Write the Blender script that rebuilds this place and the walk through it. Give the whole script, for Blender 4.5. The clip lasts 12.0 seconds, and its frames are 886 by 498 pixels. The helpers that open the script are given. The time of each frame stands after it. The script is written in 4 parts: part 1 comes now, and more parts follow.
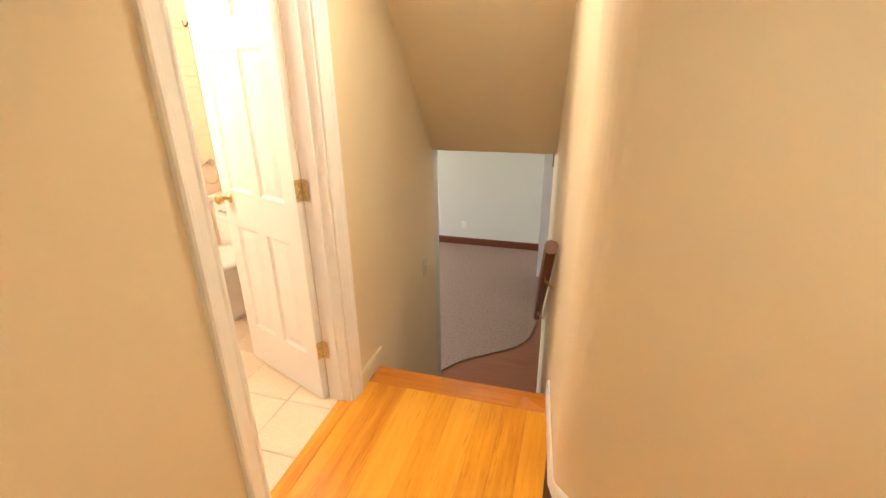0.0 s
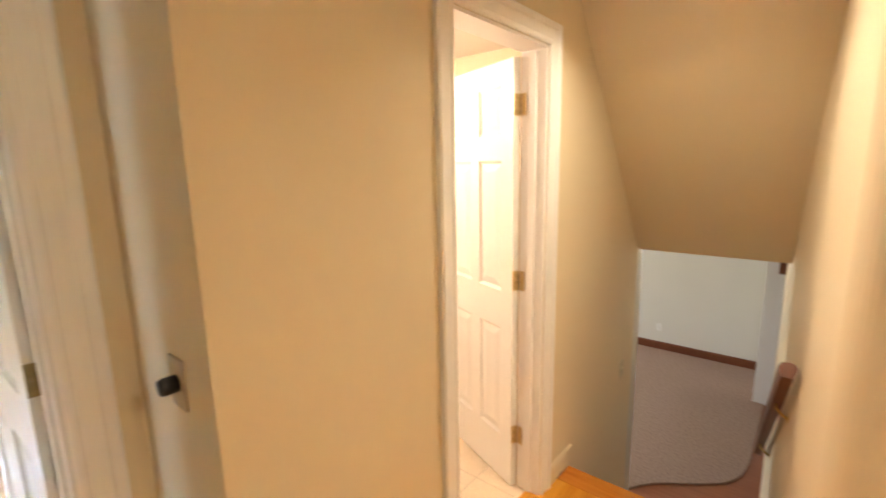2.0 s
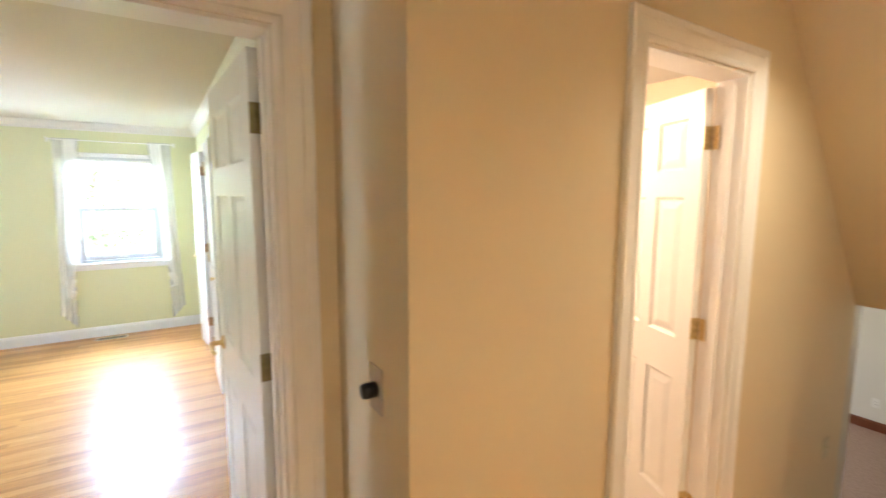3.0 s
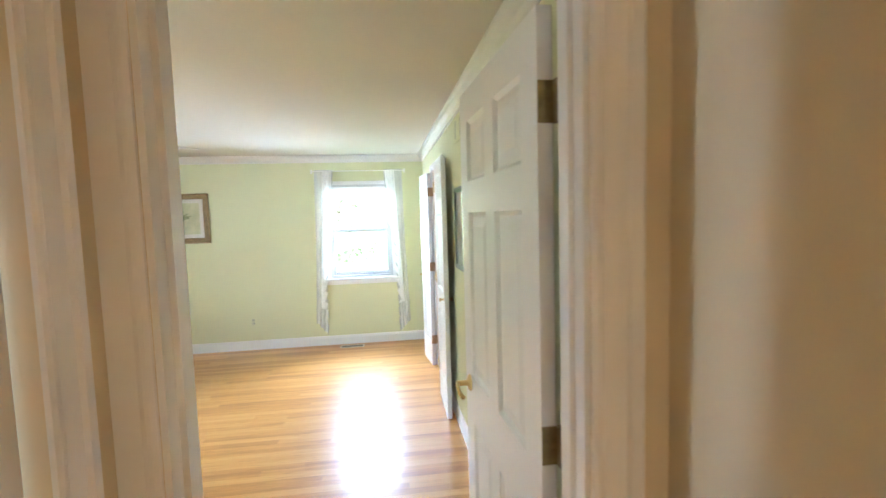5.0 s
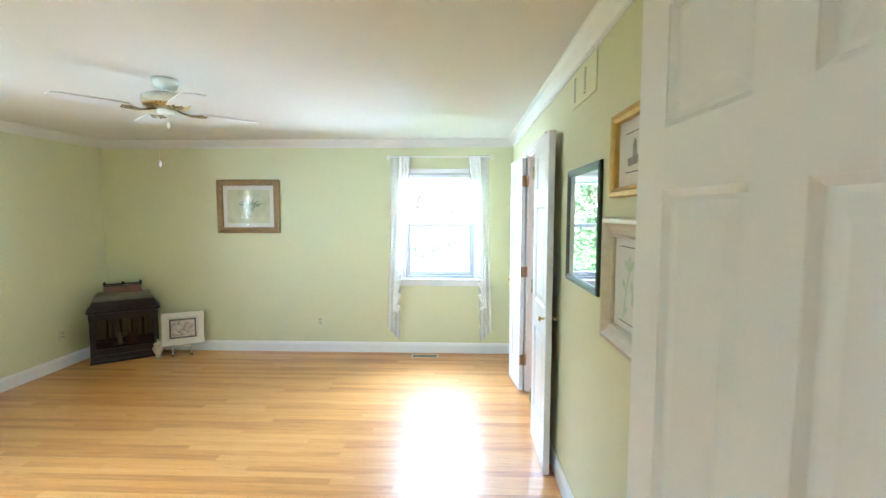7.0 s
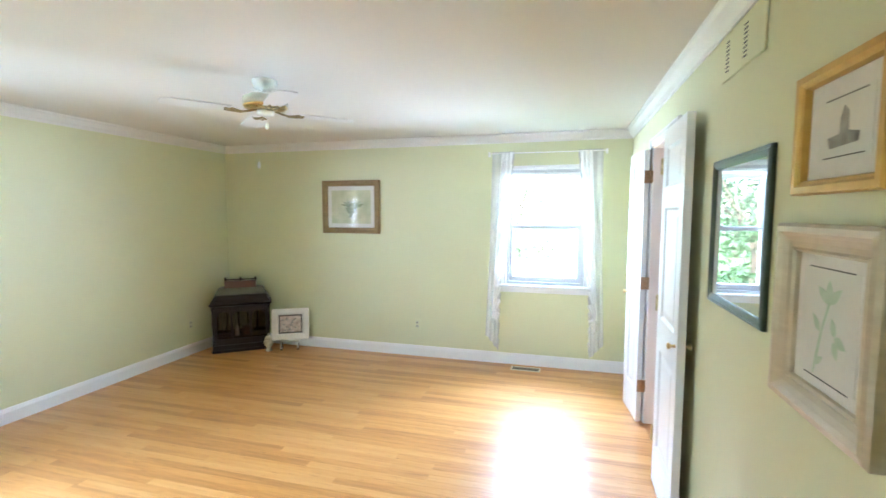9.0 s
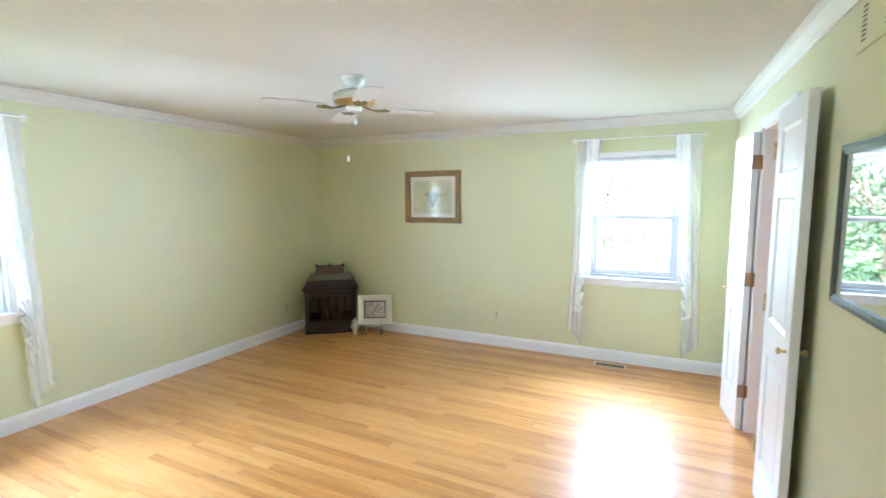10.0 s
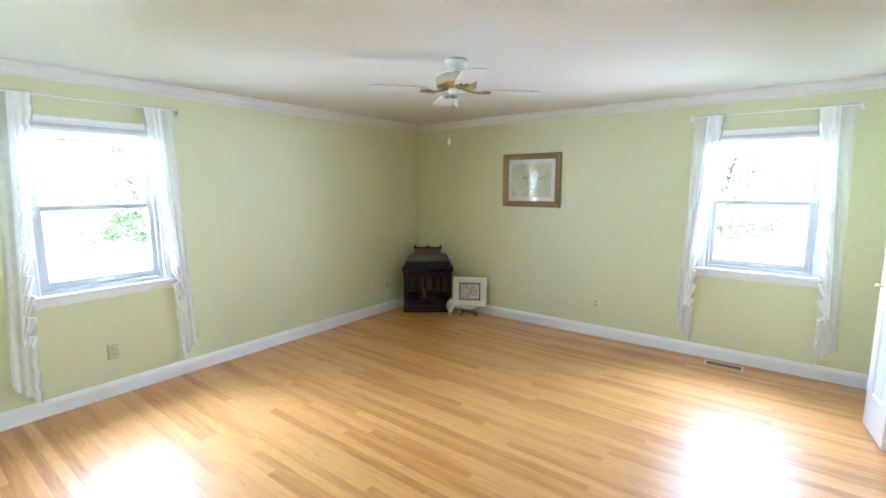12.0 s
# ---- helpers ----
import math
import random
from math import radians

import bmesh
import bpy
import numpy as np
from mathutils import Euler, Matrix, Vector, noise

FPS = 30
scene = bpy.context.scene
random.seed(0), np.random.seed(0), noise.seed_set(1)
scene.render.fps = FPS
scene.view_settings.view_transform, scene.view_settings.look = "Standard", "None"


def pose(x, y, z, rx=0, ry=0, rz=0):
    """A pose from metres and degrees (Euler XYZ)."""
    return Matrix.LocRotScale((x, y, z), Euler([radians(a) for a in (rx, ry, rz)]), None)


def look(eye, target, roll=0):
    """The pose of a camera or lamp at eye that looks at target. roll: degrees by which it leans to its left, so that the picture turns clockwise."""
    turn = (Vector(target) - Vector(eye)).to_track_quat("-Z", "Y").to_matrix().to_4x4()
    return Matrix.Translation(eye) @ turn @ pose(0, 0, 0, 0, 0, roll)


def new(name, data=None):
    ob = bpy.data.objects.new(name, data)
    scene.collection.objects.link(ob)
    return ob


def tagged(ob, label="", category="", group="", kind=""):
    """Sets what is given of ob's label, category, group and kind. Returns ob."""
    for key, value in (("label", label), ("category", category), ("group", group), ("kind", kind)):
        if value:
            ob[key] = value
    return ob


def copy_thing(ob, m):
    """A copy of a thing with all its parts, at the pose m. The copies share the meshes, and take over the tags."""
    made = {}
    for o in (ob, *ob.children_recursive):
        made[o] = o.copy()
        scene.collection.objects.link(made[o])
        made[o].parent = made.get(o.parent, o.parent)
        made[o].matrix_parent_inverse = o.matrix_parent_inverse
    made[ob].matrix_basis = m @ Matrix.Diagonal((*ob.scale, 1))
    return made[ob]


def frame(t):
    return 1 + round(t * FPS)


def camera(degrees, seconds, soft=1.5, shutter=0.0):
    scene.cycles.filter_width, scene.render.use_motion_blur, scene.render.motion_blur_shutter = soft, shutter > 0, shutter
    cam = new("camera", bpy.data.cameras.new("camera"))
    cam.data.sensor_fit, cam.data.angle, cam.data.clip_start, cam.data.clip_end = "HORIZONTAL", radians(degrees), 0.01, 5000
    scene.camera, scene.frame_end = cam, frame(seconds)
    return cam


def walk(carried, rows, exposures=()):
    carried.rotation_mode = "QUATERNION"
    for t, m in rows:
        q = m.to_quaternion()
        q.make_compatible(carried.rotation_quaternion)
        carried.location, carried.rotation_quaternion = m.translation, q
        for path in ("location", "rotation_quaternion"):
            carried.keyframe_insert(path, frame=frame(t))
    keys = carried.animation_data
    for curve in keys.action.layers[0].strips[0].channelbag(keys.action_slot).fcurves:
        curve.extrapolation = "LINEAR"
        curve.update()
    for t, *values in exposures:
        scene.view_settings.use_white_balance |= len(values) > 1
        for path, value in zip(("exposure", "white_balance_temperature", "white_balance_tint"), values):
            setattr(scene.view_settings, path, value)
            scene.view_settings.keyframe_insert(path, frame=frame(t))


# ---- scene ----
cam = camera(89.0, 12.0, 1.5, 0.5)
PATH = [
    (0, (6.265, 4.38, 1.492), (5.738, 6.163, 0.754), -0.8),
    (0.5, (6.255, 4.362, 1.506), (5.661, 6.143, 0.815), -0.8),
    (1, (6.245, 4.318, 1.527), (5.484, 6.068, 0.928), -0.6),
    (1.5, (6.228, 4.259, 1.544), (5.235, 5.926, 1.062), -0.9),
    (2, (6.207, 4.194, 1.558), (4.957, 5.714, 1.199), -1.1),
    (2.5, (6.207, 4.149, 1.583), (4.72, 5.456, 1.301), -0.6),
    (3, (6.17, 4.096, 1.588), (4.492, 5.157, 1.348), 0.2),
    (3.5, (6.102, 4.044, 1.598), (4.291, 4.864, 1.376), -0.3),
    (3.7, (6.06, 4.031, 1.591), (4.209, 4.762, 1.386), -0.5),
    (5.3, (5.571, 3.985, 1.564), (3.584, 4.162, 1.419), -1.6),
    (5.5, (5.506, 3.975, 1.55), (3.515, 4.096, 1.408), -1.4),
    (6, (5.271, 3.986, 1.545), (3.277, 3.99, 1.39), -1.1),
    (6.5, (5.053, 3.97, 1.528), (3.06, 3.924, 1.37), -0.8),
    (6.7, (4.987, 3.95, 1.536), (2.993, 3.902, 1.377), -0.3),
    (8.5, (4.592, 3.942, 1.545), (2.63, 3.577, 1.403), 0.2),
    (9, (4.576, 3.939, 1.552), (2.652, 3.416, 1.392), 0.1),
    (9.5, (4.569, 3.929, 1.555), (2.701, 3.236, 1.377), -0.1),
    (10, (4.58, 3.924, 1.566), (2.78, 3.076, 1.356), -0.2),
    (10.5, (4.588, 3.921, 1.544), (2.859, 2.943, 1.315), -0.0),
    (11, (4.583, 3.929, 1.546), (2.918, 2.849, 1.3), -0.1),
    (11.5, (4.579, 3.94, 1.522), (2.966, 2.783, 1.276), -0.2),
    (12, (4.597, 3.913, 1.558), (3.021, 2.713, 1.28), -0.1),
]
walk(cam, [(t, look(eye, target, roll)) for t, eye, target, roll in PATH], [(0, 4.76, 6250, 10), (1.0, 4.7, 6300, 10), (2.0, 4.57, 6400, 11), (3, 4.42, 6300, 11), (4.5, 4.28, 6100, 10), (5.5, 4.28, 5850, 7), (6.5, 4.38, 5700, 5), (8.5, 4.38, 5600, 9), (9.5, 4.34, 5600, 10), (10.5, 4.2, 5650, 10), (12, 4.12, 5650, 10)])

# ---- light ----
world = bpy.data.worlds.new("sky_world")
scene.world = world
world.use_nodes = True
wn = world.node_tree.nodes
sky = wn.new("ShaderNodeTexSky")
sky.sky_type = "NISHITA"
sky.sun_disc = False
sky.sun_elevation = radians(52)
sky.sun_rotation = radians(50)
wn["Background"].inputs["Strength"].default_value = 0.15
world.node_tree.links.new(sky.outputs["Color"], wn["Background"].inputs["Color"])


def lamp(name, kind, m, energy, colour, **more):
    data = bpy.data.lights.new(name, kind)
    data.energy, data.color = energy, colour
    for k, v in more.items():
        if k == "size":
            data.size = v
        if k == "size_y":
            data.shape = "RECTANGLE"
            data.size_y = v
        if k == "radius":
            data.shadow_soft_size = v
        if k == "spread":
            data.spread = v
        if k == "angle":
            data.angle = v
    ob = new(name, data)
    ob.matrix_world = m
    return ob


# area lamps added outside each bedroom window stand in for the high sky
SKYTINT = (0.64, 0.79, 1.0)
FILLTINT = (0.70, 0.84, 1.0)
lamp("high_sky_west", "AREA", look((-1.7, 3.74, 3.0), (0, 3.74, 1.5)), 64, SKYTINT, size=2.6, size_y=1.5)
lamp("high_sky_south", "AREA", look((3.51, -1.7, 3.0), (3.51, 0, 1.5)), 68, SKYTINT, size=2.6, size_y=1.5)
# fill lamps added outside, either side of each window, for garden bounce light
lamp("garden_west_a", "AREA", look((-1.4, 5.35, 1.3), (0, 3.74, 1.5)), 94, FILLTINT, size=3.0, size_y=1.6)
lamp("garden_west_b", "AREA", look((-1.7, 1.7, 1.3), (0, 3.74, 1.5)), 39, FILLTINT, size=2.3, size_y=1.6)
lamp("garden_south_a", "AREA", look((5.2, -1.4, 1.3), (3.51, 0, 1.5)), 68, FILLTINT, size=3.0, size_y=1.6)
lamp("garden_south_b", "AREA", look((1.8, -1.7, 1.3), (3.51, 0, 1.5)), 33, FILLTINT, size=2.3, size_y=1.6)
# fill lamp added in an unseen opening of the lower room's west wall
lamp("sky_lower", "AREA", look((1.56, 9.3, 0.15), (3, 9.3, 0.1)), 3.7, (1.0, 0.92, 0.79), size=0.8, size_y=1.0)
# assumed unseen hall and bathroom lamps, and a fill lamp added over the landing
lamp("hall_lamp", "AREA", look((7.55, 4.4, 2.27), (7.55, 4.4, 0)), 0.88, (1.0, 0.865, 0.62), size=0.22, size_y=0.22)
lamp("landing_lamp", "AREA", look((5.82, 5.88, 2.30), (5.82, 5.89, 0)), 0.39, (1.0, 0.855, 0.61), size=0.1, size_y=0.1, spread=radians(132))
lamp("bath_lamp", "POINT", pose(4.05, 5.5, 1.98), 2.0, (1.0, 0.80, 0.60), radius=0.08)
lamp("sun", "SUN", look((30, 26, 42), (0, 0, 0)), 3.2, (1.0, 0.95, 0.87), angle=radians(0.6))

# ---- materials ----


def material(name, colour, rough=0.6, metal=0.0, alt=None, scale=8.0, fine=90.0, bump=0.15, stretch=(1, 1, 1), amount=0.5, spec=0.5, per_piece=0.0, coat=0.0):
    """A base colour broken up by a broad and a fine noise, with a fine relief."""
    m = bpy.data.materials.new(name)
    m.use_nodes = True
    nt = m.node_tree
    nodes, links = nt.nodes, nt.links
    b = nodes["Principled BSDF"]
    b.inputs["Metallic"].default_value = metal
    b.inputs["Specular IOR Level"].default_value = spec
    b.inputs["Coat Weight"].default_value = coat
    b.inputs["Coat Roughness"].default_value = 0.12
    tc = nodes.new("ShaderNodeTexCoord")
    mp = nodes.new("ShaderNodeMapping")
    mp.inputs["Scale"].default_value = stretch
    links.new(tc.outputs["Object"], mp.inputs["Vector"])
    n1 = nodes.new("ShaderNodeTexNoise")
    n1.inputs["Scale"].default_value = scale
    n1.inputs["Detail"].default_value = 5
    n2 = nodes.new("ShaderNodeTexNoise")
    n2.inputs["Scale"].default_value = fine
    n2.inputs["Detail"].default_value = 3
    links.new(mp.outputs["Vector"], n1.inputs["Vector"])
    links.new(mp.outputs["Vector"], n2.inputs["Vector"])
    alt = alt or tuple(c * 0.9 for c in colour)
    mix = nodes.new("ShaderNodeMix")
    mix.data_type = "RGBA"
    mix.inputs["A"].default_value = (*colour, 1)
    mix.inputs["B"].default_value = (*alt, 1)
    ramp = nodes.new("ShaderNodeMapRange")
    ramp.inputs["From Min"].default_value = 0.35
    ramp.inputs["From Max"].default_value = 0.7
    ramp.inputs["To Max"].default_value = amount
    links.new(n1.outputs["Fac"], ramp.inputs["Value"])
    fac = ramp.outputs["Result"]
    if per_piece:
        info = nodes.new("ShaderNodeObjectInfo")
        mul = nodes.new("ShaderNodeMath")
        mul.operation = "MULTIPLY_ADD"
        mul.inputs[1].default_value = per_piece
        links.new(info.outputs["Random"], mul.inputs[0])
        links.new(fac, mul.inputs[2])
        fac = mul.outputs["Value"]
    links.new(fac, mix.inputs["Factor"])
    links.new(mix.outputs["Result"], b.inputs["Base Color"])
    rr = nodes.new("ShaderNodeMapRange")
    rr.inputs["To Min"].default_value = max(0.02, rough - 0.06)
    rr.inputs["To Max"].default_value = min(1, rough + 0.08)
    links.new(n2.outputs["Fac"], rr.inputs["Value"])
    links.new(rr.outputs["Result"], b.inputs["Roughness"])
    if bump:
        bp = nodes.new("ShaderNodeBump")
        bp.inputs["Strength"].default_value = bump
        bp.inputs["Distance"].default_value = 0.002
        links.new(n2.outputs["Fac"], bp.inputs["Height"])
        links.new(bp.outputs["Normal"], b.inputs["Normal"])
    return m


def board_wood(name, light, mid, dark, rough, island, grain_axis=1, rough_spread=0.1, spec=0.5, coat=0.3):
    """Varnished boards along one axis: long grain, colour changing from board to board."""
    m = bpy.data.materials.new(name)
    m.use_nodes = True
    nt = m.node_tree
    nodes, links = nt.nodes, nt.links
    b = nodes["Principled BSDF"]
    b.inputs["Specular IOR Level"].default_value = spec
    b.inputs["Coat Weight"].default_value = coat
    b.inputs["Coat Roughness"].default_value = 0.09
    tc = nodes.new("ShaderNodeTexCoord")
    rnd = nodes.new("ShaderNodeNewGeometry") if island else nodes.new("ShaderNodeObjectInfo")
    r = rnd.outputs["Random Per Island"] if island else rnd.outputs["Random"]
    shift = nodes.new("ShaderNodeMath")
    shift.operation = "MULTIPLY"
    shift.inputs[1].default_value = 37.0
    links.new(r, shift.inputs[0])
    mp = nodes.new("ShaderNodeMapping")
    s = [14.0, 14.0, 14.0]
    s[grain_axis] = 0.9
    mp.inputs["Scale"].default_value = s
    geo = nodes.new("ShaderNodeNewGeometry")
    links.new(geo.outputs["Position"], mp.inputs["Vector"])
    comb = nodes.new("ShaderNodeCombineXYZ")
    for k in range(3):
        links.new(shift.outputs["Value"], comb.inputs[k])
    links.new(comb.outputs["Vector"], mp.inputs["Location"])
    grain = nodes.new("ShaderNodeTexNoise")
    grain.inputs["Scale"].default_value = 2.2
    grain.inputs["Detail"].default_value = 7
    grain.inputs["Roughness"].default_value = 0.65
    links.new(mp.outputs["Vector"], grain.inputs["Vector"])
    streak = nodes.new("ShaderNodeTexNoise")
    streak.inputs["Scale"].default_value = 9.0
    streak.inputs["Detail"].default_value = 3
    links.new(mp.outputs["Vector"], streak.inputs["Vector"])
    cr = nodes.new("ShaderNodeValToRGB")
    cr.color_ramp.elements[0].color = (*light, 1)
    cr.color_ramp.elements[1].color = (*dark, 1)
    e = cr.color_ramp.elements.new(0.55)
    e.color = (*mid, 1)
    sm = nodes.new("ShaderNodeMath")
    sm.operation = "MULTIPLY_ADD"
    sm.inputs[1].default_value = 0.55
    links.new(r, sm.inputs[0])
    gm = nodes.new("ShaderNodeMapRange")
    gm.inputs["From Min"].default_value = 0.3
    gm.inputs["From Max"].default_value = 0.75
    gm.inputs["To Max"].default_value = 0.55
    links.new(grain.outputs["Fac"], gm.inputs["Value"])
    links.new(gm.outputs["Result"], sm.inputs[2])
    links.new(sm.outputs["Value"], cr.inputs["Fac"])
    dk = nodes.new("ShaderNodeMix")
    dk.data_type = "RGBA"
    dk.blend_type = "MULTIPLY"
    st = nodes.new("ShaderNodeMapRange")
    st.inputs["From Min"].default_value = 0.6
    st.inputs["From Max"].default_value = 0.8
    st.inputs["To Max"].default_value = 0.8
    links.new(streak.outputs["Fac"], st.inputs["Value"])
    links.new(st.outputs["Result"], dk.inputs["Factor"])
    links.new(cr.outputs["Color"], dk.inputs["A"])
    dk.inputs["B"].default_value = (0.55, 0.4, 0.25, 1)
    links.new(dk.outputs["Result"], b.inputs["Base Color"])
    wear = nodes.new("ShaderNodeTexNoise")
    wear.inputs["Scale"].default_value = 2.5
    wear.inputs["Detail"].default_value = 6
    links.new(tc.outputs["Object"], wear.inputs["Vector"])
    rr = nodes.new("ShaderNodeMapRange")
    rr.inputs["To Min"].default_value = max(0.03, rough - rough_spread)
    rr.inputs["To Max"].default_value = rough + rough_spread
    links.new(wear.outputs["Fac"], rr.inputs["Value"])
    links.new(rr.outputs["Result"], b.inputs["Roughness"])
    bp = nodes.new("ShaderNodeBump")
    bp.inputs["Strength"].default_value = 0.06
    bp.inputs["Distance"].default_value = 0.002
    links.new(grain.outputs["Fac"], bp.inputs["Height"])
    links.new(bp.outputs["Normal"], b.inputs["Normal"])
    return m


def emitter(name, colour, strength):
    m = bpy.data.materials.new(name)
    m.use_nodes = True
    b = m.node_tree.nodes["Principled BSDF"]
    b.inputs["Base Color"].default_value = (*colour, 1)
    b.inputs["Emission Color"].default_value = (*colour, 1)
    b.inputs["Emission Strength"].default_value = strength
    return m


def glass(name, tint=(1, 1, 1), rough=0.0, gloss=0.05):
    m = bpy.data.materials.new(name)
    m.use_nodes = True
    nt = m.node_tree
    out = nt.nodes["Material Output"]
    nt.nodes.remove(nt.nodes["Principled BSDF"])
    tr = nt.nodes.new("ShaderNodeBsdfTransparent")
    tr.inputs["Color"].default_value = (*tint, 1)
    gl = nt.nodes.new("ShaderNodeBsdfGlossy")
    gl.inputs["Roughness"].default_value = rough
    mx = nt.nodes.new("ShaderNodeMixShader")
    mx.inputs["Fac"].default_value = gloss
    nt.links.new(tr.outputs["BSDF"], mx.inputs[1])
    nt.links.new(gl.outputs["BSDF"], mx.inputs[2])
    nt.links.new(mx.outputs["Shader"], out.inputs["Surface"])
    return m


def sheer(name, colour, see, through_light=0.14):
    """Thin lace: partly open weave, partly light shining through the threads."""
    m = bpy.data.materials.new(name)
    m.use_nodes = True
    nt = m.node_tree
    out = nt.nodes["Material Output"]
    nt.nodes.remove(nt.nodes["Principled BSDF"])
    df = nt.nodes.new("ShaderNodeBsdfDiffuse")
    df.inputs["Color"].default_value = (*colour, 1)
    tl = nt.nodes.new("ShaderNodeBsdfTranslucent")
    tl.inputs["Color"].default_value = (*colour, 1)
    m1 = nt.nodes.new("ShaderNodeMixShader")
    m1.inputs["Fac"].default_value = through_light
    nt.links.new(df.outputs["BSDF"], m1.inputs[1])
    nt.links.new(tl.outputs["BSDF"], m1.inputs[2])
    tp = nt.nodes.new("ShaderNodeBsdfTransparent")
    tc = nt.nodes.new("ShaderNodeTexCoord")
    no = nt.nodes.new("ShaderNodeTexNoise")
    no.inputs["Scale"].default_value = 22
    no.inputs["Detail"].default_value = 4
    nt.links.new(tc.outputs["Object"], no.inputs["Vector"])
    mr = nt.nodes.new("ShaderNodeMapRange")
    mr.inputs["From Min"].default_value = 0.35
    mr.inputs["From Max"].default_value = 0.65
    mr.inputs["To Min"].default_value = see - 0.02
    mr.inputs["To Max"].default_value = see + 0.02
    nt.links.new(no.outputs["Fac"], mr.inputs["Value"])
    m2 = nt.nodes.new("ShaderNodeMixShader")
    nt.links.new(mr.outputs["Result"], m2.inputs["Fac"])
    nt.links.new(m1.outputs["Shader"], m2.inputs[1])
    nt.links.new(tp.outputs["BSDF"], m2.inputs[2])
    nt.links.new(m2.outputs["Shader"], out.inputs["Surface"])
    return m


GREEN = material("green_wall_paint", (0.70, 0.70, 0.455), 0.5, alt=(0.675, 0.675, 0.43), scale=1.3, fine=240, bump=0.08)
CREAM = material("cream_wall_paint", (0.73, 0.63, 0.46), 0.55, alt=(0.70, 0.60, 0.43), scale=1.1, fine=240, bump=0.08)
CEIL = material("ceiling_paint", (0.74, 0.715, 0.67), 0.7, alt=(0.71, 0.685, 0.64), scale=1.0, fine=160, bump=0.12)
CROWNP = material("crown_paint", (0.765, 0.75, 0.72), 0.4, alt=(0.74, 0.725, 0.695), scale=1.5, fine=120, bump=0.03)
WHITE = material("white_trim_paint", (0.85, 0.845, 0.845), 0.32, alt=(0.81, 0.80, 0.80), scale=2.5, fine=120, bump=0.05)
DOORW = material("white_door_paint", (0.82, 0.82, 0.81), 0.3, alt=(0.77, 0.77, 0.75), scale=2.0, fine=110, bump=0.05)
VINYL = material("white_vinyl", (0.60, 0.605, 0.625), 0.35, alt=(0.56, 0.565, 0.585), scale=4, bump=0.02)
PINKISH = material("closet_paint", (0.86, 0.75, 0.69), 0.6, alt=(0.80, 0.69, 0.63), scale=2)
BRASS = material("brass", (0.74, 0.56, 0.26), 0.28, 1.0, alt=(0.5, 0.35, 0.14), scale=30, bump=0.05)
OLDBRASS = material("tarnished_brass", (0.34, 0.27, 0.14), 0.4, 1.0, alt=(0.16, 0.12, 0.06), scale=40, bump=0.1)
CHROME = material("chrome", (0.8, 0.8, 0.8), 0.12, 1.0, scale=10, bump=0)
AGEDBRASS = material("aged_pale_brass", (0.78, 0.64, 0.36), 0.3, 0.65, alt=(0.42, 0.31, 0.14), scale=70, amount=0.9, bump=0.1)
COPPERY = material("reddish_brass", (0.5, 0.33, 0.19), 0.38, 1.0, alt=(0.3, 0.18, 0.09), scale=50, bump=0.1)
BLACK = material("black_plastic", (0.012, 0.012, 0.012), 0.35, scale=20)
DARKWOOD = material("dark_stained_wood", (0.018, 0.0085, 0.007), 0.42, spec=0.3, alt=(0.01, 0.005, 0.004), scale=6, stretch=(1, 1, 6), bump=0.2)
REDWOOD = material("red_brown_wood", (0.15, 0.045, 0.018), 0.33, alt=(0.09, 0.025, 0.01), scale=7, stretch=(6, 1, 1), bump=0.15)
BOARD = board_wood("oak_strip_floor", (0.78, 0.42, 0.155), (0.67, 0.31, 0.082), (0.43, 0.17, 0.038), 0.34, False, rough_spread=0.04, coat=0.45, spec=0.6)
BOARDS = board_wood("oak_strip_floor_rest", (0.78, 0.42, 0.155), (0.67, 0.31, 0.082), (0.43, 0.17, 0.038), 0.34, True, rough_spread=0.04, coat=0.45, spec=0.6)
PINE = board_wood("orange_pine_floor", (0.80, 0.41, 0.048), (0.72, 0.32, 0.026), (0.52, 0.18, 0.012), 0.24, False)
NOSING = board_wood("red_orange_nosing", (0.66, 0.26, 0.03), (0.55, 0.19, 0.02), (0.38, 0.11, 0.01), 0.24, False, grain_axis=0)
STAIRWOOD = board_wood("brown_stair_wood", (0.34, 0.115, 0.05), (0.26, 0.08, 0.03), (0.15, 0.04, 0.016), 0.4, False, grain_axis=0)
SUBFLOOR = material("floor_joint_dark", (0.12, 0.06, 0.025), 0.8, scale=5)
CARPET = material("mauve_grey_carpet", (0.40, 0.285, 0.225), 0.95, alt=(0.29, 0.20, 0.16), scale=40, fine=110, bump=1.0, amount=1.0, spec=0.1)
LOWWALL = material("pale_grey_wall", (0.64, 0.62, 0.56), 0.6, alt=(0.6, 0.58, 0.52), scale=1.2, fine=200)
TILE = material("beige_floor_tile", (0.72, 0.6, 0.46), 0.25, alt=(0.66, 0.53, 0.4), scale=6, per_piece=0.2, bump=0.05)
WALLTILE = material("tan_wall_tile", (0.76, 0.64, 0.48), 0.2, alt=(0.7, 0.57, 0.42), scale=5, per_piece=0.2, bump=0.03)
GROUT = material("grout", (0.5, 0.42, 0.33), 0.9, scale=30)
PORCELAIN = material("white_porcelain", (0.85, 0.84, 0.82), 0.08, scale=3, bump=0)
GLASS = glass("window_glass")
PICGLASS = glass("picture_glass", gloss=0.004)
LACE = sheer("white_lace", (0.95, 0.95, 0.96), 0.42)
RUFFLE = sheer("white_lace_ruffle", (0.96, 0.96, 0.97), 0.1)
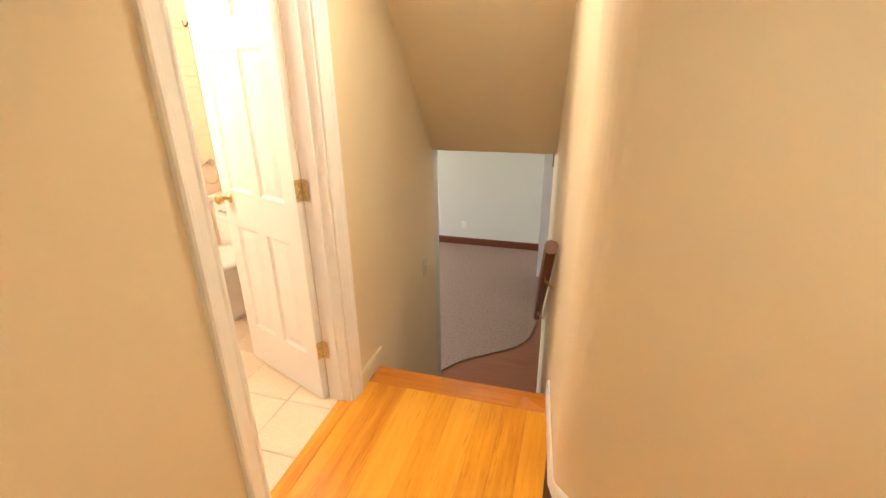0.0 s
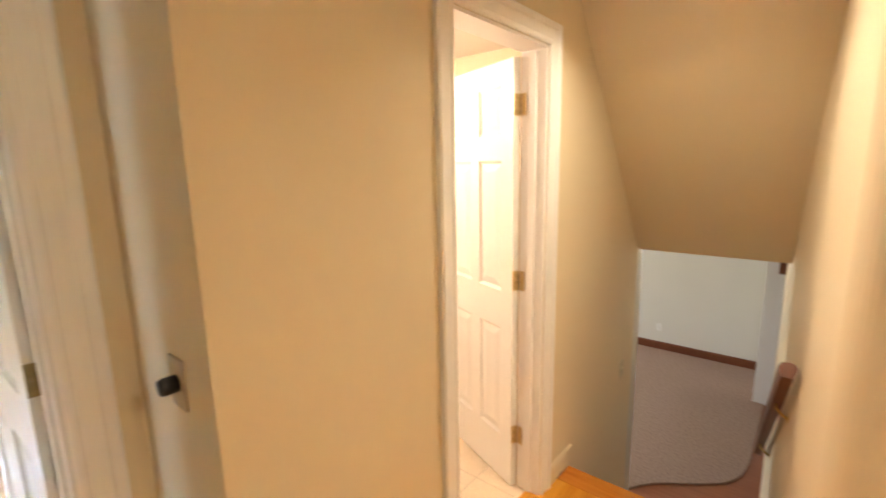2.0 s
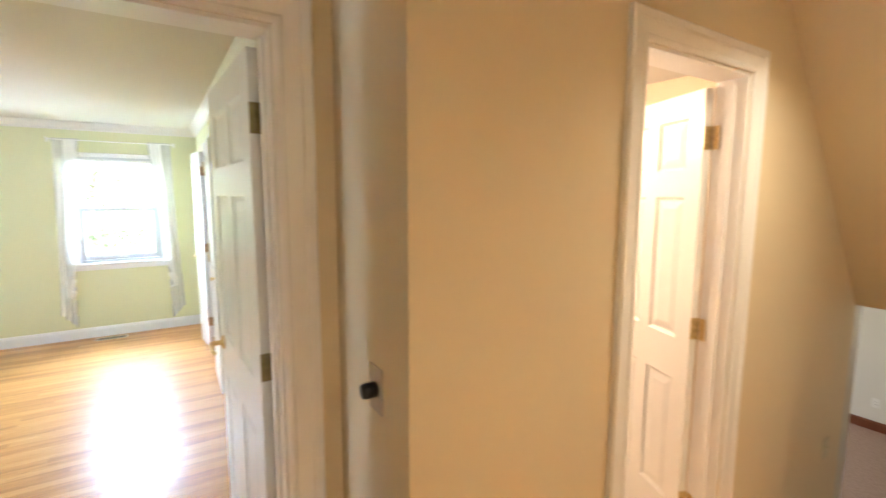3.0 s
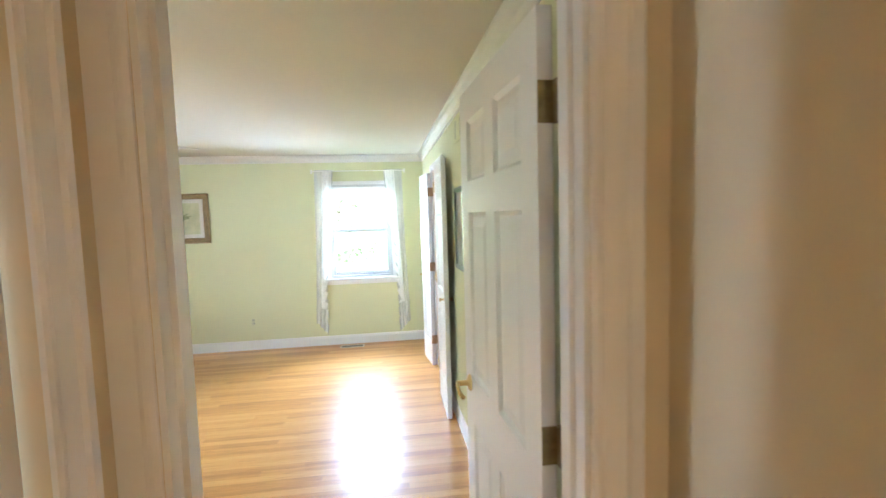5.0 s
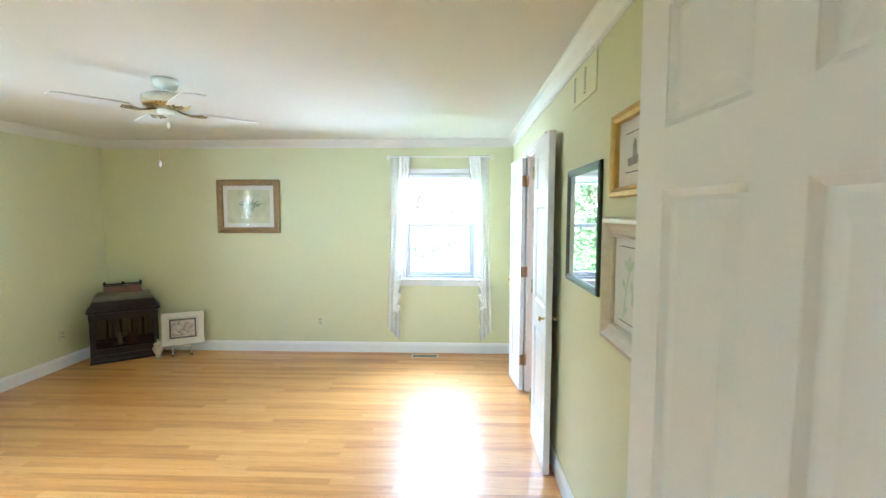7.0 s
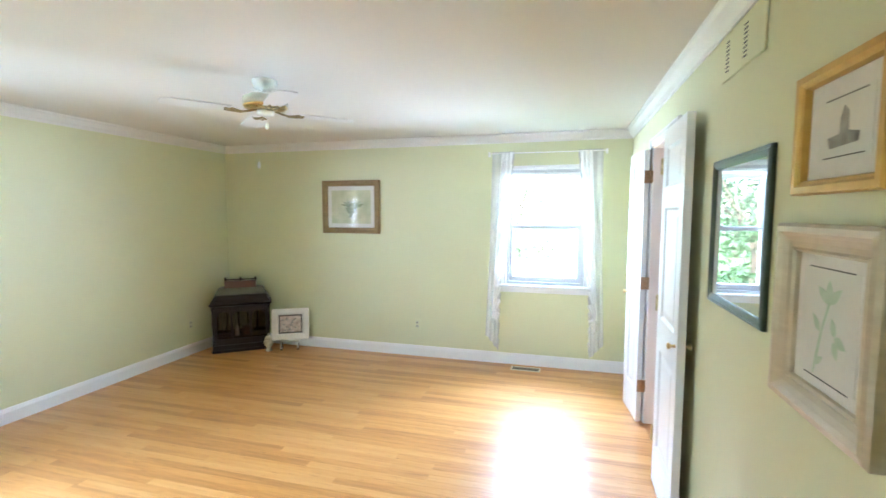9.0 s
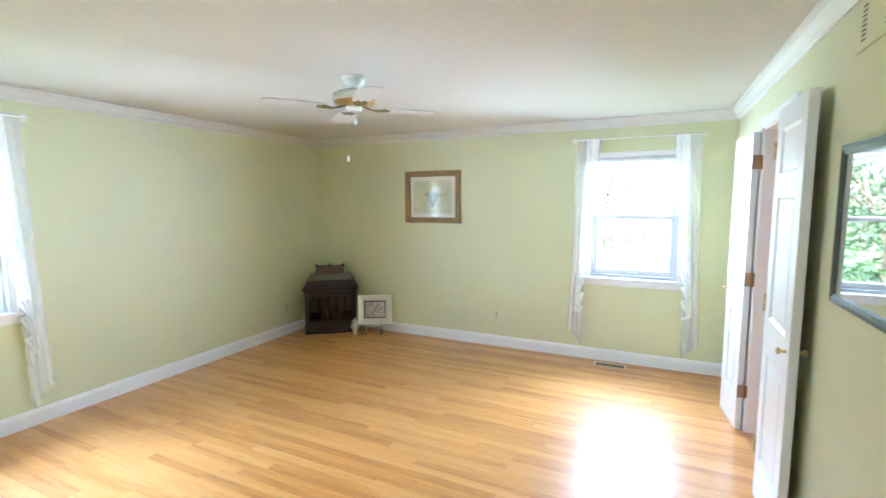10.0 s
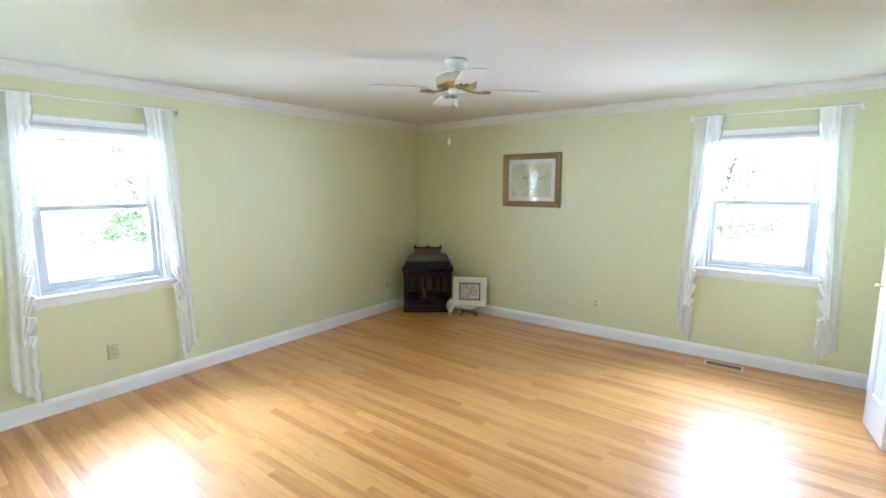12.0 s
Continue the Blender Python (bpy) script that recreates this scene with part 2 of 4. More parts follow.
PAINTED = material("painted_plate", (0.56, 0.57, 0.43), 0.35, scale=10)
ALMOND = material("almond_plastic", (0.62, 0.57, 0.42), 0.4, scale=10)
PLATEW = material("white_plastic", (0.75, 0.74, 0.7), 0.35, scale=10)

# ---- builders ----


def new_bm():
    return bmesh.new()


def box(bm, x0, x1, y0, y1, z0, z1):
    vs = [bm.verts.new((x, y, z)) for x in (x0, x1) for y in (y0, y1) for z in (z0, z1)]
    for f in ((0, 1, 3, 2), (4, 6, 7, 5), (0, 4, 5, 1), (2, 3, 7, 6), (0, 2, 6, 4), (1, 5, 7, 3)):
        bm.faces.new([vs[i] for i in f])
    return bm


def bevel(bm, w, seg=2):
    bmesh.ops.recalc_face_normals(bm, faces=bm.faces)
    bmesh.ops.bevel(bm, geom=[e for e in bm.edges if len(e.link_faces) == 2 and e.calc_face_angle(0) > 0.5], offset=w, segments=seg, affect="EDGES", profile=0.6)
    return bm


def finish(bm, name, mat, smooth=False):
    bmesh.ops.recalc_face_normals(bm, faces=bm.faces)
    me = bpy.data.meshes.new(name)
    bm.to_mesh(me)
    bm.free()
    for m in (mat if isinstance(mat, (list, tuple)) else [mat]):
        me.materials.append(m)
    if smooth:
        for p in me.polygons:
            p.use_smooth = True
    return me


def part(name, bm, mat, parent, label="", smooth=False, m=None):
    ob = new(name, finish(bm, name, mat, smooth))
    ob.parent = parent
    if m is not None:
        ob.matrix_basis = m
    return tagged(ob, label) if label else ob


def thing(name, label, category, m=None, group="", kind=""):
    ob = new(name)
    ob.empty_display_size = 0.1
    if m is not None:
        ob.matrix_basis = m
    return tagged(ob, label, category, group, kind)


def solid(name, bm, mat, label, category, kind="", smooth=False, m=None):
    ob = new(name, finish(bm, name, mat, smooth))
    if m is not None:
        ob.matrix_basis = m
    return tagged(ob, label, category, "", kind)


def lathe(bm, profile, n=24, centre=(0, 0), axis="z"):
    rings = []
    for r, h in profile:
        ring = []
        for k in range(n):
            a = 2 * math.pi * k / n
            p = (centre[0] + r * math.cos(a), centre[1] + r * math.sin(a), h)
            if axis == "y":
                p = (p[0], p[2], p[1])
            if axis == "x":
                p = (p[2], p[0], p[1])
            ring.append(bm.verts.new(p))
        rings.append(ring)
    for a, b in zip(rings, rings[1:]):
        for k in range(n):
            bm.faces.new((a[k], a[(k + 1) % n], b[(k + 1) % n], b[k]))
    bm.faces.new(rings[0][::-1])
    bm.faces.new(rings[-1])
    return bm


def tube(bm, pts, r, n=8):
    """A round rod along a line of points."""
    rings = []
    pts = [Vector(p) for p in pts]
    for i, p in enumerate(pts):
        d = (pts[min(i + 1, len(pts) - 1)] - pts[max(i - 1, 0)]).normalized()
        u = d.orthogonal().normalized() if abs(d.z) > 0.9 else d.cross(Vector((0, 0, 1))).normalized()
        v = d.cross(u)
        rings.append([bm.verts.new(p + r * (math.cos(2 * math.pi * k / n) * u + math.sin(2 * math.pi * k / n) * v)) for k in range(n)])
    for a, b in zip(rings, rings[1:]):
        for k in range(n):
            bm.faces.new((a[k], a[(k + 1) % n], b[(k + 1) % n], b[k]))
    bm.faces.new(rings[0][::-1])
    bm.faces.new(rings[-1])
    return bm


def sweep(bm, lines):
    """A closed profile carried along: each of lines holds the profile's points at one station."""
    rings = [[bm.verts.new(p) for p in ln] for ln in lines]
    n = len(rings[0])
    for a, b in zip(rings, rings[1:]):
        for k in range(n):
            bm.faces.new((a[k], a[(k + 1) % n], b[(k + 1) % n], b[k]))
    bm.faces.new(rings[0][::-1])
    bm.faces.new(rings[-1])
    return bm


def wall_with_holes(name, axis, c0, c1, u0, u1, z0, z1, holes, mat, label, mat2=None):
    """A wall between c0 and c1 on its axis, from u0 to u1, with holes (u0, u1, z0, z1) right through it. mat2: the paint of the c0 side."""
    bm = new_bm()
    us = sorted({u0, u1, *[h[0] for h in holes], *[h[1] for h in holes]})
    zs = sorted({z0, z1, *[h[2] for h in holes], *[h[3] for h in holes]})

    def P(c, u, z):
        return (c, u, z) if axis == "x" else (u, c, z)

    def solid_at(i, j):
        if not (0 <= i < len(us) - 1 and 0 <= j < len(zs) - 1):
            return False
        u, z = (us[i] + us[i + 1]) / 2, (zs[j] + zs[j + 1]) / 2
        return not any(h[0] < u < h[1] and h[2] < z < h[3] for h in holes)

    def quad(pts, mi):
        f = bm.faces.new([bm.verts.new(p) for p in pts])
        f.material_index = mi

    for i in range(len(us) - 1):
        for j in range(len(zs) - 1):
            if not solid_at(i, j):
                continue
            a, b, c, d = us[i], us[i + 1], zs[j], zs[j + 1]
            quad([P(c0, a, c), P(c0, b, c), P(c0, b, d), P(c0, a, d)], 1 if mat2 else 0)
            quad([P(c1, a, c), P(c1, b, c), P(c1, b, d), P(c1, a, d)], 0)
            for di, dj, q in ((-1, 0, [(a, c), (a, d)]), (1, 0, [(b, c), (b, d)]), (0, -1, [(a, c), (b, c)]), (0, 1, [(a, d), (b, d)])):
                if not solid_at(i + di, j + dj):
                    (p, s), (r, t) = q
                    quad([P(c0, p, s), P(c0, r, t), P(c1, r, t), P(c1, p, s)], 0)
    bmesh.ops.remove_doubles(bm, verts=bm.verts, dist=1e-5)
    return solid(name, bm, [mat, mat2] if mat2 else mat, label, "wall", "structure")


CASING = [(0.0, 0.0), (0.0, 0.008), (0.006, 0.012), (0.012, 0.012), (0.018, 0.009), (0.048, 0.013), (0.054, 0.019), (0.068, 0.021), (0.074, 0.016), (0.074, 0.0)]


def casing(name, axis, c, side, u0, u1, z1, z0=0.0, profile=CASING, mat=None, label="white painted moulded door casing", scale=1.0):
    """Moulded trim round an opening on the wall face c; side: +1 or -1, the way the face looks."""
    bm = new_bm()
    prof = [(w * scale, d) for w, d in profile]

    def P(u, d, z):
        return (c + side * d, u, z) if axis == "x" else (u, c + side * d, z)

    sweep(bm, [[P(u0 - w, d, z0) for w, d in prof], [P(u0 - w, d, z1 + w) for w, d in prof]])
    sweep(bm, [[P(u1 + w, d, z0) for w, d in prof], [P(u1 + w, d, z1 + w) for w, d in prof]])
    sweep(bm, [[P(u0 - w, d, z1 + w) for w, d in prof], [P(u1 + w, d, z1 + w) for w, d in prof]])
    return solid(name, bm, mat or WHITE, label, "door casing", "structure")


def run_trim(name, stations, profile, mat, label, category):
    """Trim along a line in plan: stations are (x, y, nx, ny), with n the way out from the wall (lengthened at mitres); profile (out, z)."""
    bm = new_bm()
    sweep(bm, [[(x + nx * d, y + ny * d, z) for d, z in profile] for x, y, nx, ny in stations])
    return solid(name, bm, mat, label, category, "structure")

# ---- structure: bedroom ----
H = 2.33
NY = 4.53
wall_with_holes("wall_west", "x", -0.16, 0.0, -0.16, NY + 0.12, -0.1, H, [(3.36, 4.12, 0.83, 1.98)], GREEN, "pale green painted plaster wall with a window")
wall_with_holes("wall_south", "y", -0.16, 0.0, 0.0, 4.76, -0.1, H, [(3.13, 3.89, 0.83, 1.98)], GREEN, "pale green painted plaster wall with a window")
wall_with_holes("wall_north", "y", NY, NY + 0.12, 0.0, 4.76, -0.1, H, [(1.06, 1.80, -0.014, 2.02)], GREEN, "pale green painted wall with a closet opening")
wall_with_holes("wall_east", "x", 4.76, 4.88, -0.16, NY + 0.12, -0.1, H, [(3.62, 4.38, -0.014, 2.03)], CREAM, "painted wall with the bedroom doorway, green inside and cream outside", GREEN)
solid("ceiling", box(new_bm(), -0.16, 4.88, -0.16, NY + 0.12, H, H + 0.12), CEIL, "off-white painted bedroom ceiling", "ceiling", "structure")

BASE = [(0.0, 0.0), (0.016, 0.0), (0.016, 0.085), (0.012, 0.095), (0.006, 0.11), (0.0, 0.115)]
CROWN = [(0.0, H - 0.085), (0.008, H - 0.085), (0.012, H - 0.07), (0.03, H - 0.055), (0.05, H - 0.025), (0.066, H - 0.014), (0.07, H - 0.003), (0.0, H - 0.003)]
run_trim("baseboard", [(0.34, NY, 0, -1), (0, NY, 1, -1), (0, 0, 1, 1), (4.76, 0, -1, 1), (4.76, 3.56, -1, 0)], BASE, WHITE, "white painted wooden baseboard along the green walls", "baseboard")
run_trim("baseboard", [(1.87, NY, 0, -1), (4.76, NY, -1, -1), (4.76, 4.46, -1, 0)], BASE, WHITE, "white painted wooden baseboard along the green walls", "baseboard")
run_trim("crown_moulding", [(4.76, 0, -1, 1), (4.76, NY, -1, -1), (0, NY, 1, -1), (0, 0, 1, 1), (4.759, 0.001, -1, 1)], CROWN, CROWNP, "white painted crown moulding round the ceiling", "crown moulding")

casing("door_trim", "x", 4.76, -1, 3.62, 4.38, 2.03)
casing("door_trim", "x", 4.88, 1, 3.62, 4.38, 2.03, scale=1.36)
casing("closet_trim", "y", NY, -1, 1.06, 1.80, 2.02, scale=0.8)
# linings and stops of the doorways
bm = box(new_bm(), 4.762, 4.878, 3.62, 3.632, 0, 2.018)
box(bm, 4.762, 4.878, 4.368, 4.38, 0, 2.018)
box(bm, 4.762, 4.878, 3.62, 4.38, 2.018, 2.03)
box(bm, 4.80, 4.838, 3.632, 3.644, 0, 2.006)
box(bm, 4.80, 4.838, 4.356, 4.368, 0, 2.006)
solid("door_jamb", bm, WHITE, "white painted door jamb with a stop bead", "door jamb", "structure")

# closet behind the north wall
bm = box(new_bm(), 0.5, 2.3, 5.2, 5.26, -0.02, H)
box(bm, 0.44, 0.5, NY + 0.12, 5.26, -0.02, H)
box(bm, 2.3, 2.36, NY + 0.12, 5.26, -0.02, H)
box(bm, 0.44, 2.36, NY + 0.12, 5.26, H, H + 0.06)
solid("closet_wall", bm, PINKISH, "pale pinkish painted closet interior", "wall", "structure")
bm = box(new_bm(), 1.06, 1.072, NY + 0.001, NY + 0.119, 0, 2.008)
box(bm, 1.788, 1.80, NY + 0.001, NY + 0.119, 0, 2.008)
box(bm, 1.06, 1.80, NY + 0.001, NY + 0.119, 2.008, 2.02)
solid("closet_jamb", bm, PINKISH, "pale pinkish painted closet jamb", "door jamb", "structure")
solid("closet_floor", box(new_bm(), 0.44, 2.36, NY, 5.26, -0.06, -0.002), BOARDS, "oak closet floor", "floor", "structure")

# ---- structure: hall, stair and lower room ----
BX = 5.33
wall_with_holes("wall_bath", "x", BX - 0.12, BX, 4.66, 7.32, -1.3, H, [(5.32, 5.955, -0.014, 2.03)], CREAM, "cream painted hall wall with the bathroom doorway")
wall_with_holes("wall_return", "y", NY + 0.01, NY + 0.13, 4.88, BX, -0.1, H, [], CREAM, "short cream painted return wall beside the bedroom doorway")
AX = 6.25
# the stair wall and the hall wall meet in a rounded plaster corner
bm = new_bm()
arc = [(6.393 - 0.1 * math.sin(a), 5.70 - 0.1 * math.cos(a)) for a in [k * math.pi / 20 for k in range(11)]]
plan = [(8.0, 5.60)] + arc + [(6.125, 7.62), (6.26, 7.62), (6.45, 5.74), (8.0, 5.74)]
sweep(bm, [[(x, y, -1.4) for x, y in plan], [(x, y, H) for x, y in plan]])
solid("wall_stair", bm, CREAM, "cream painted wall with a rounded corner beside the stairs", "wall", "structure")
wall_with_holes("wall_hall_south", "y", 3.435, 3.555, 4.88, 8.0, -0.1, H, [(5.03, 5.74, -0.014, 2.03)], CREAM, "cream painted hall wall with a closed door")
wall_with_holes("wall_hall_east", "x", 8.0, 8.12, 3.435, 5.74, -0.1, H, [], CREAM, "cream painted hall end wall")
solid("hall_ceiling", box(new_bm(), 4.88, 8.12, 3.435, 6.24, H, H + 0.12), CEIL, "cream painted hall ceiling", "ceiling", "structure")
# sloping soffit above the stairs
bm = new_bm()
prof = [(6.2, 2.33), (7.32, 0.99), (7.40, 1.02), (6.28, 2.45), (6.2, 2.45)]
sweep(bm, [[(BX, y, z) for y, z in prof], [(AX, y, z) for y, z in prof]])
solid("stair_soffit", bm, CREAM, "cream painted sloping ceiling above the stairs", "ceiling", "structure")
casing("door_trim", "x", BX, 1, 5.32, 5.955, 2.03, scale=1.15)
bm = box(new_bm(), BX - 0.118, BX - 0.002, 5.32, 5.332, 0, 2.018)
box(bm, BX - 0.118, BX - 0.002, 5.943, 5.955, 0, 2.018)
box(bm, BX - 0.118, BX - 0.002, 5.32, 5.955, 2.018, 2.03)
box(bm, BX - 0.075, BX - 0.045, 5.332, 5.343, 0, 2.007)
box(bm, BX - 0.075, BX - 0.045, 5.932, 5.943, 0, 2.007)
solid("bathroom_jamb", bm, WHITE, "white painted door jamb with a stop bead", "door jamb", "structure")
casing("door_trim", "y", 3.555, 1, 5.03, 5.74, 2.03)
HB = [(0.0, 0.0), (0.014, 0.0), (0.014, 0.075), (0.008, 0.088), (0.0, 0.092)]
run_trim("baseboard", [(BX, 6.02, 1, 0), (BX, 6.22, 1, 0)], HB, CREAM, "cream painted baseboard in the hall", "baseboard")
run_trim("baseboard", [(BX, 4.54, 1, 0), (BX, 5.235, 1, 0)], HB, WHITE, "white painted baseboard in the hall", "baseboard")
run_trim("baseboard", [(6.244, 6.24, -1, 0), (6.29, 5.72, -1, -0.1), (6.322, 5.63, -0.7, -0.7), (6.40, 5.6, 0, -1), (8.0, 5.6, 0, -1)], HB, WHITE, "white painted baseboard in the hall", "baseboard")

# lower room
LZ = -1.3
solid("lower_floor", box(new_bm(), 1.5, 9.0, 6.3, 11.9, LZ - 0.1, LZ - 0.012), STAIRWOOD, "brown wooden floor at the foot of the stairs", "floor", "structure")
wall_with_holes("wall_lower_far", "y", 11.45, 11.57, 1.5, 9.0, LZ - 0.1, 1.2, [], LOWWALL, "pale grey painted wall of the lower room")
# opening out of view, added to let daylight into the lower room
wall_with_holes("wall_lower_west", "x", 1.5, 1.62, 7.2, 11.45, LZ - 0.1, 1.2, [(8.9, 9.7, -0.35, 0.65)], LOWWALL, "pale grey painted wall of the lower room")
wall_with_holes("wall_lower_near", "y", 7.32, 7.44, 1.5, BX, LZ - 0.1, 1.2, [], LOWWALL, "pale grey painted wall of the lower room")
wall_with_holes("wall_lower_side", "x", 5.88, 6.0, 10.42, 11.45, LZ - 0.1, 1.2, [], WHITE, "white painted wall end in the lower room")
wall_with_holes("wall_lower_front", "y", 10.42, 10.54, 6.0, 8.9, LZ - 0.1, 1.2, [], WHITE, "white painted wall in the lower room")
wall_with_holes("wall_lower_east", "x", 8.9, 9.0, 7.0, 11.45, LZ - 0.1, 1.2, [], LOWWALL, "pale grey painted wall of the lower room")
wall_with_holes("wall_lower_south", "y", 7.5, 7.6, 6.27, 8.9, LZ - 0.1, 1.2, [], LOWWALL, "pale grey painted wall of the lower room")
solid("lower_ceiling", box(new_bm(), 1.5, 9.0, 7.44, 11.57, 1.02, 1.12), CEIL, "white painted ceiling of the lower room", "ceiling", "structure")
run_trim("baseboard", [(5.88, 11.45, 0, -1), (1.62, 11.45, 0, -1)], [(0, LZ), (0.018, LZ), (0.018, LZ + 0.1), (0.01, LZ + 0.12), (0, LZ + 0.12)], REDWOOD, "dark red-brown wooden baseboard in the lower room", "baseboard")
# carpet with a curved front edge
bm = new_bm()
edge = [(1.62, 7.45), (5.05, 7.45), (5.10, 7.84), (5.165, 7.945), (5.25, 8.08), (5.34, 8.19), (5.45, 8.28), (5.70, 8.46), (5.82, 8.56), (5.90, 8.67), (5.955, 8.82), (5.98, 8.98), (5.99, 9.15), (5.99, 10.41), (5.875, 10.42), (5.875, 11.43), (1.62, 11.43)]
sweep(bm, [[(x, y, LZ - 0.012) for x, y in edge], [(x, y, LZ + 0.002) for x, y in edge]])
solid("carpet", bm, CARPET, "mauve-grey cut pile carpet with a curved edge in the lower room", "carpet", "structure")

# sloping skirt boards beside the stairs
bm = new_bm()
prof = [(6.22, 0.09), (6.30, 0.088), (7.30, -0.72), (7.30, -1.0), (6.22, -0.1)]
sweep(bm, [[(BX + 0.0005, y, z) for y, z in prof], [(BX + 0.012, y, z) for y, z in prof]])
solid("skirt_board", bm, CREAM, "cream painted sloping skirt board beside the stairs", "skirting", "structure")

# stairs down from the landing
bm = new_bm()
NSTEP = 7
for k in range(1, NSTEP):
    z = -k * 1.3 / NSTEP
    y0 = 6.24 + (k - 1) * 0.212
    box(bm, BX + 0.002, AX + 0.03 - 0.085 * (y0 - 6.0), y0, y0 + 0.237, z - 0.03, z)
    box(bm, BX + 0.002, AX + 0.03 - 0.085 * (y0 - 6.0), y0 + 0.187, y0 + 0.212, z - 0.2, z - 0.03)
box(bm, BX + 0.002, AX + 0.02, 6.21, 6.235, -0.19, -0.04)
solid("staircase", bm, STAIRWOOD, "brown stained wooden stairs going down", "staircase", "structure")

# bathroom shell
wall_with_holes("wall_bathroom_west", "x", 3.5, 3.6, 4.66, 7.3, -0.1, H, [], WALLTILE, "tan tiled bathroom wall")
wall_with_holes("wall_bathroom_north", "y", 6.95, 7.05, 3.6, BX - 0.12, -0.1, H, [], WALLTILE, "tan tiled bathroom wall")
wall_with_holes("wall_bathroom_south", "y", 5.27, 5.33, 2.36, BX - 0.12, -0.1, H, [], PINKISH, "cream painted bathroom wall")
solid("bathroom_ceiling", box(new_bm(), 3.5, BX - 0.12, 5.27, 7.3, H, H + 0.1), CEIL, "white painted bathroom ceiling", "ceiling", "structure")
solid("bathroom_floor_bed", box(new_bm(), 3.5, BX - 0.003, 5.27, 7.3, -0.08, -0.003), GROUT, "grout bed under the bathroom tiles", "floor", "structure")

# ---- doors ----


def hinge_bm(z, h=0.09, flat=False):
    bm = lathe(new_bm(), [(0.006, z - h / 2), (0.007, z - h / 2 + 0.004), (0.007, z + h / 2 - 0.004), (0.006, z + h / 2)], 10, (0.0, -0.006))
    box(bm, -0.002, 0.0015, 0.0, 0.034, z - h / 2, z + h / 2)
    if flat:
        box(bm, -0.002, 0.0015, -0.05, -0.012, z - h / 2, z + h / 2)
    else:
        box(bm, -0.036, -0.004, -0.003, 0.0, z - h / 2, z + h / 2)
    for dz in (-0.03, 0.0, 0.03):
        box(bm, -0.0035, -0.002, 0.014, 0.02, z + dz - 0.003, z + dz + 0.003)
    return bm


def panel_door(name, label, w, h, m, columns=2, hinge=OLDBRASS, handle="lever", kind="structure", t=0.035, z0=0.008):
    """A panelled door leaf: x from its hinge edge, y through its thickness."""
    d = thing(name, label, "door", m, kind=kind)
    rows = [(0.24, 0.80), (0.98, 1.58), (1.69, 1.90)]
    st, ms = (0.105, 0.095) if columns == 2 else (0.09, 0)
    if w < 0.65 and columns == 2:
        st, ms = 0.085, 0.075
    cw = (w - 2 * st - ms * (columns - 1)) / columns
    cols = [(st + k * (cw + ms), st + k * (cw + ms) + cw) for k in range(columns)]
    bm = box(new_bm(), 0, st, 0, t, z0, h)
    box(bm, w - st, w, 0, t, z0, h)
    zs = [z0] + [z for r in rows for z in r] + [h]
    for a, b in zip(zs[::2], zs[1::2]):
        box(bm, st, w - st, 0, t, a, b)
    if columns == 2:
        for a, b in rows:
            box(bm, cols[0][1], cols[1][0], 0, t, a, b)
    bmesh.ops.remove_doubles(bm, verts=bm.verts, dist=1e-5)
    part("frame", bm, DOORW, d)
    for a, b in rows:
        for c0, c1 in cols:
            bm = new_bm()
            # sticking, flat field and raised centre on both faces
            for y_edge, s in ((0.0, 1), (t, -1)):
                rings = []
                for inset, dep in ((0.0, 0.002), (0.012, 0.011), (0.02, 0.011), (0.05, 0.004), (0.052, 0.004)):
                    y = y_edge + s * dep
                    rings.append([bm.verts.new(p) for p in ((c0 + inset, y, a + inset), (c1 - inset, y, a + inset), (c1 - inset, y, b - inset), (c0 + inset, y, b - inset))])
                for r0, r1 in zip(rings, rings[1:]):
                    for k in range(4):
                        bm.faces.new((r0[k], r0[(k + 1) % 4], r1[(k + 1) % 4], r1[k]))
                bm.faces.new(rings[-1])
            part("panel", bm, DOORW, d)
    for z in (0.28, 1.045, 1.81):
        part("hinge", hinge_bm(z, 0.09, hinge is COPPERY), hinge, d, "brass butt hinge")
    if handle == "lever":
        for s, y in ((-1, 0.0), (1, t)):
            bm = lathe(new_bm(), [(0.031, y), (0.031, y + s * 0.004), (0.024, y + s * 0.009), (0.011, y + s * 0.012), (0.01, y + s * 0.05), (0.008, y + s * 0.055)], 20, (w - 0.065, 0.94), "y")
            tube(bm, [(w - 0.065, y + s * 0.048, 0.94), (w - 0.08, y + s * 0.055, 0.94), (w - 0.105, y + s * 0.056, 0.937), (w - 0.14, y + s * 0.055, 0.928), (w - 0.165, y + s * 0.05, 0.925)], 0.0075, 10)
            part("door_handle", bm, BRASS, d, "polished brass lever handle", True)
    elif handle == "knob":
        for s, y in ((-1, 0.0), (1, t)):
            bm = lathe(new_bm(), [(0.028, y), (0.028, y + s * 0.003), (0.012, y + s * 0.008), (0.01, y + s * 0.03), (0.024, y + s * 0.038), (0.028, y + s * 0.05), (0.022, y + s * 0.062), (0.006, y + s * 0.066)], 20, (w - 0.06, 0.94), "y")
            part("door_knob", bm, BRASS, d, "polished brass knob", True)
    elif handle == "small":
        for s, y in ((-1, -0.001), (1, t + 0.001)):
            bm = lathe(new_bm(), [(0.011, y), (0.006, y + s * 0.005), (0.006, y + s * 0.017), (0.015, y + s * 0.023), (0.016, y + s * 0.031), (0.004, y + s * 0.036)], 16, (w - 0.045, 0.93), "y")
            part("door_knob", bm, BRASS, d, "small round knob", True)
    return d


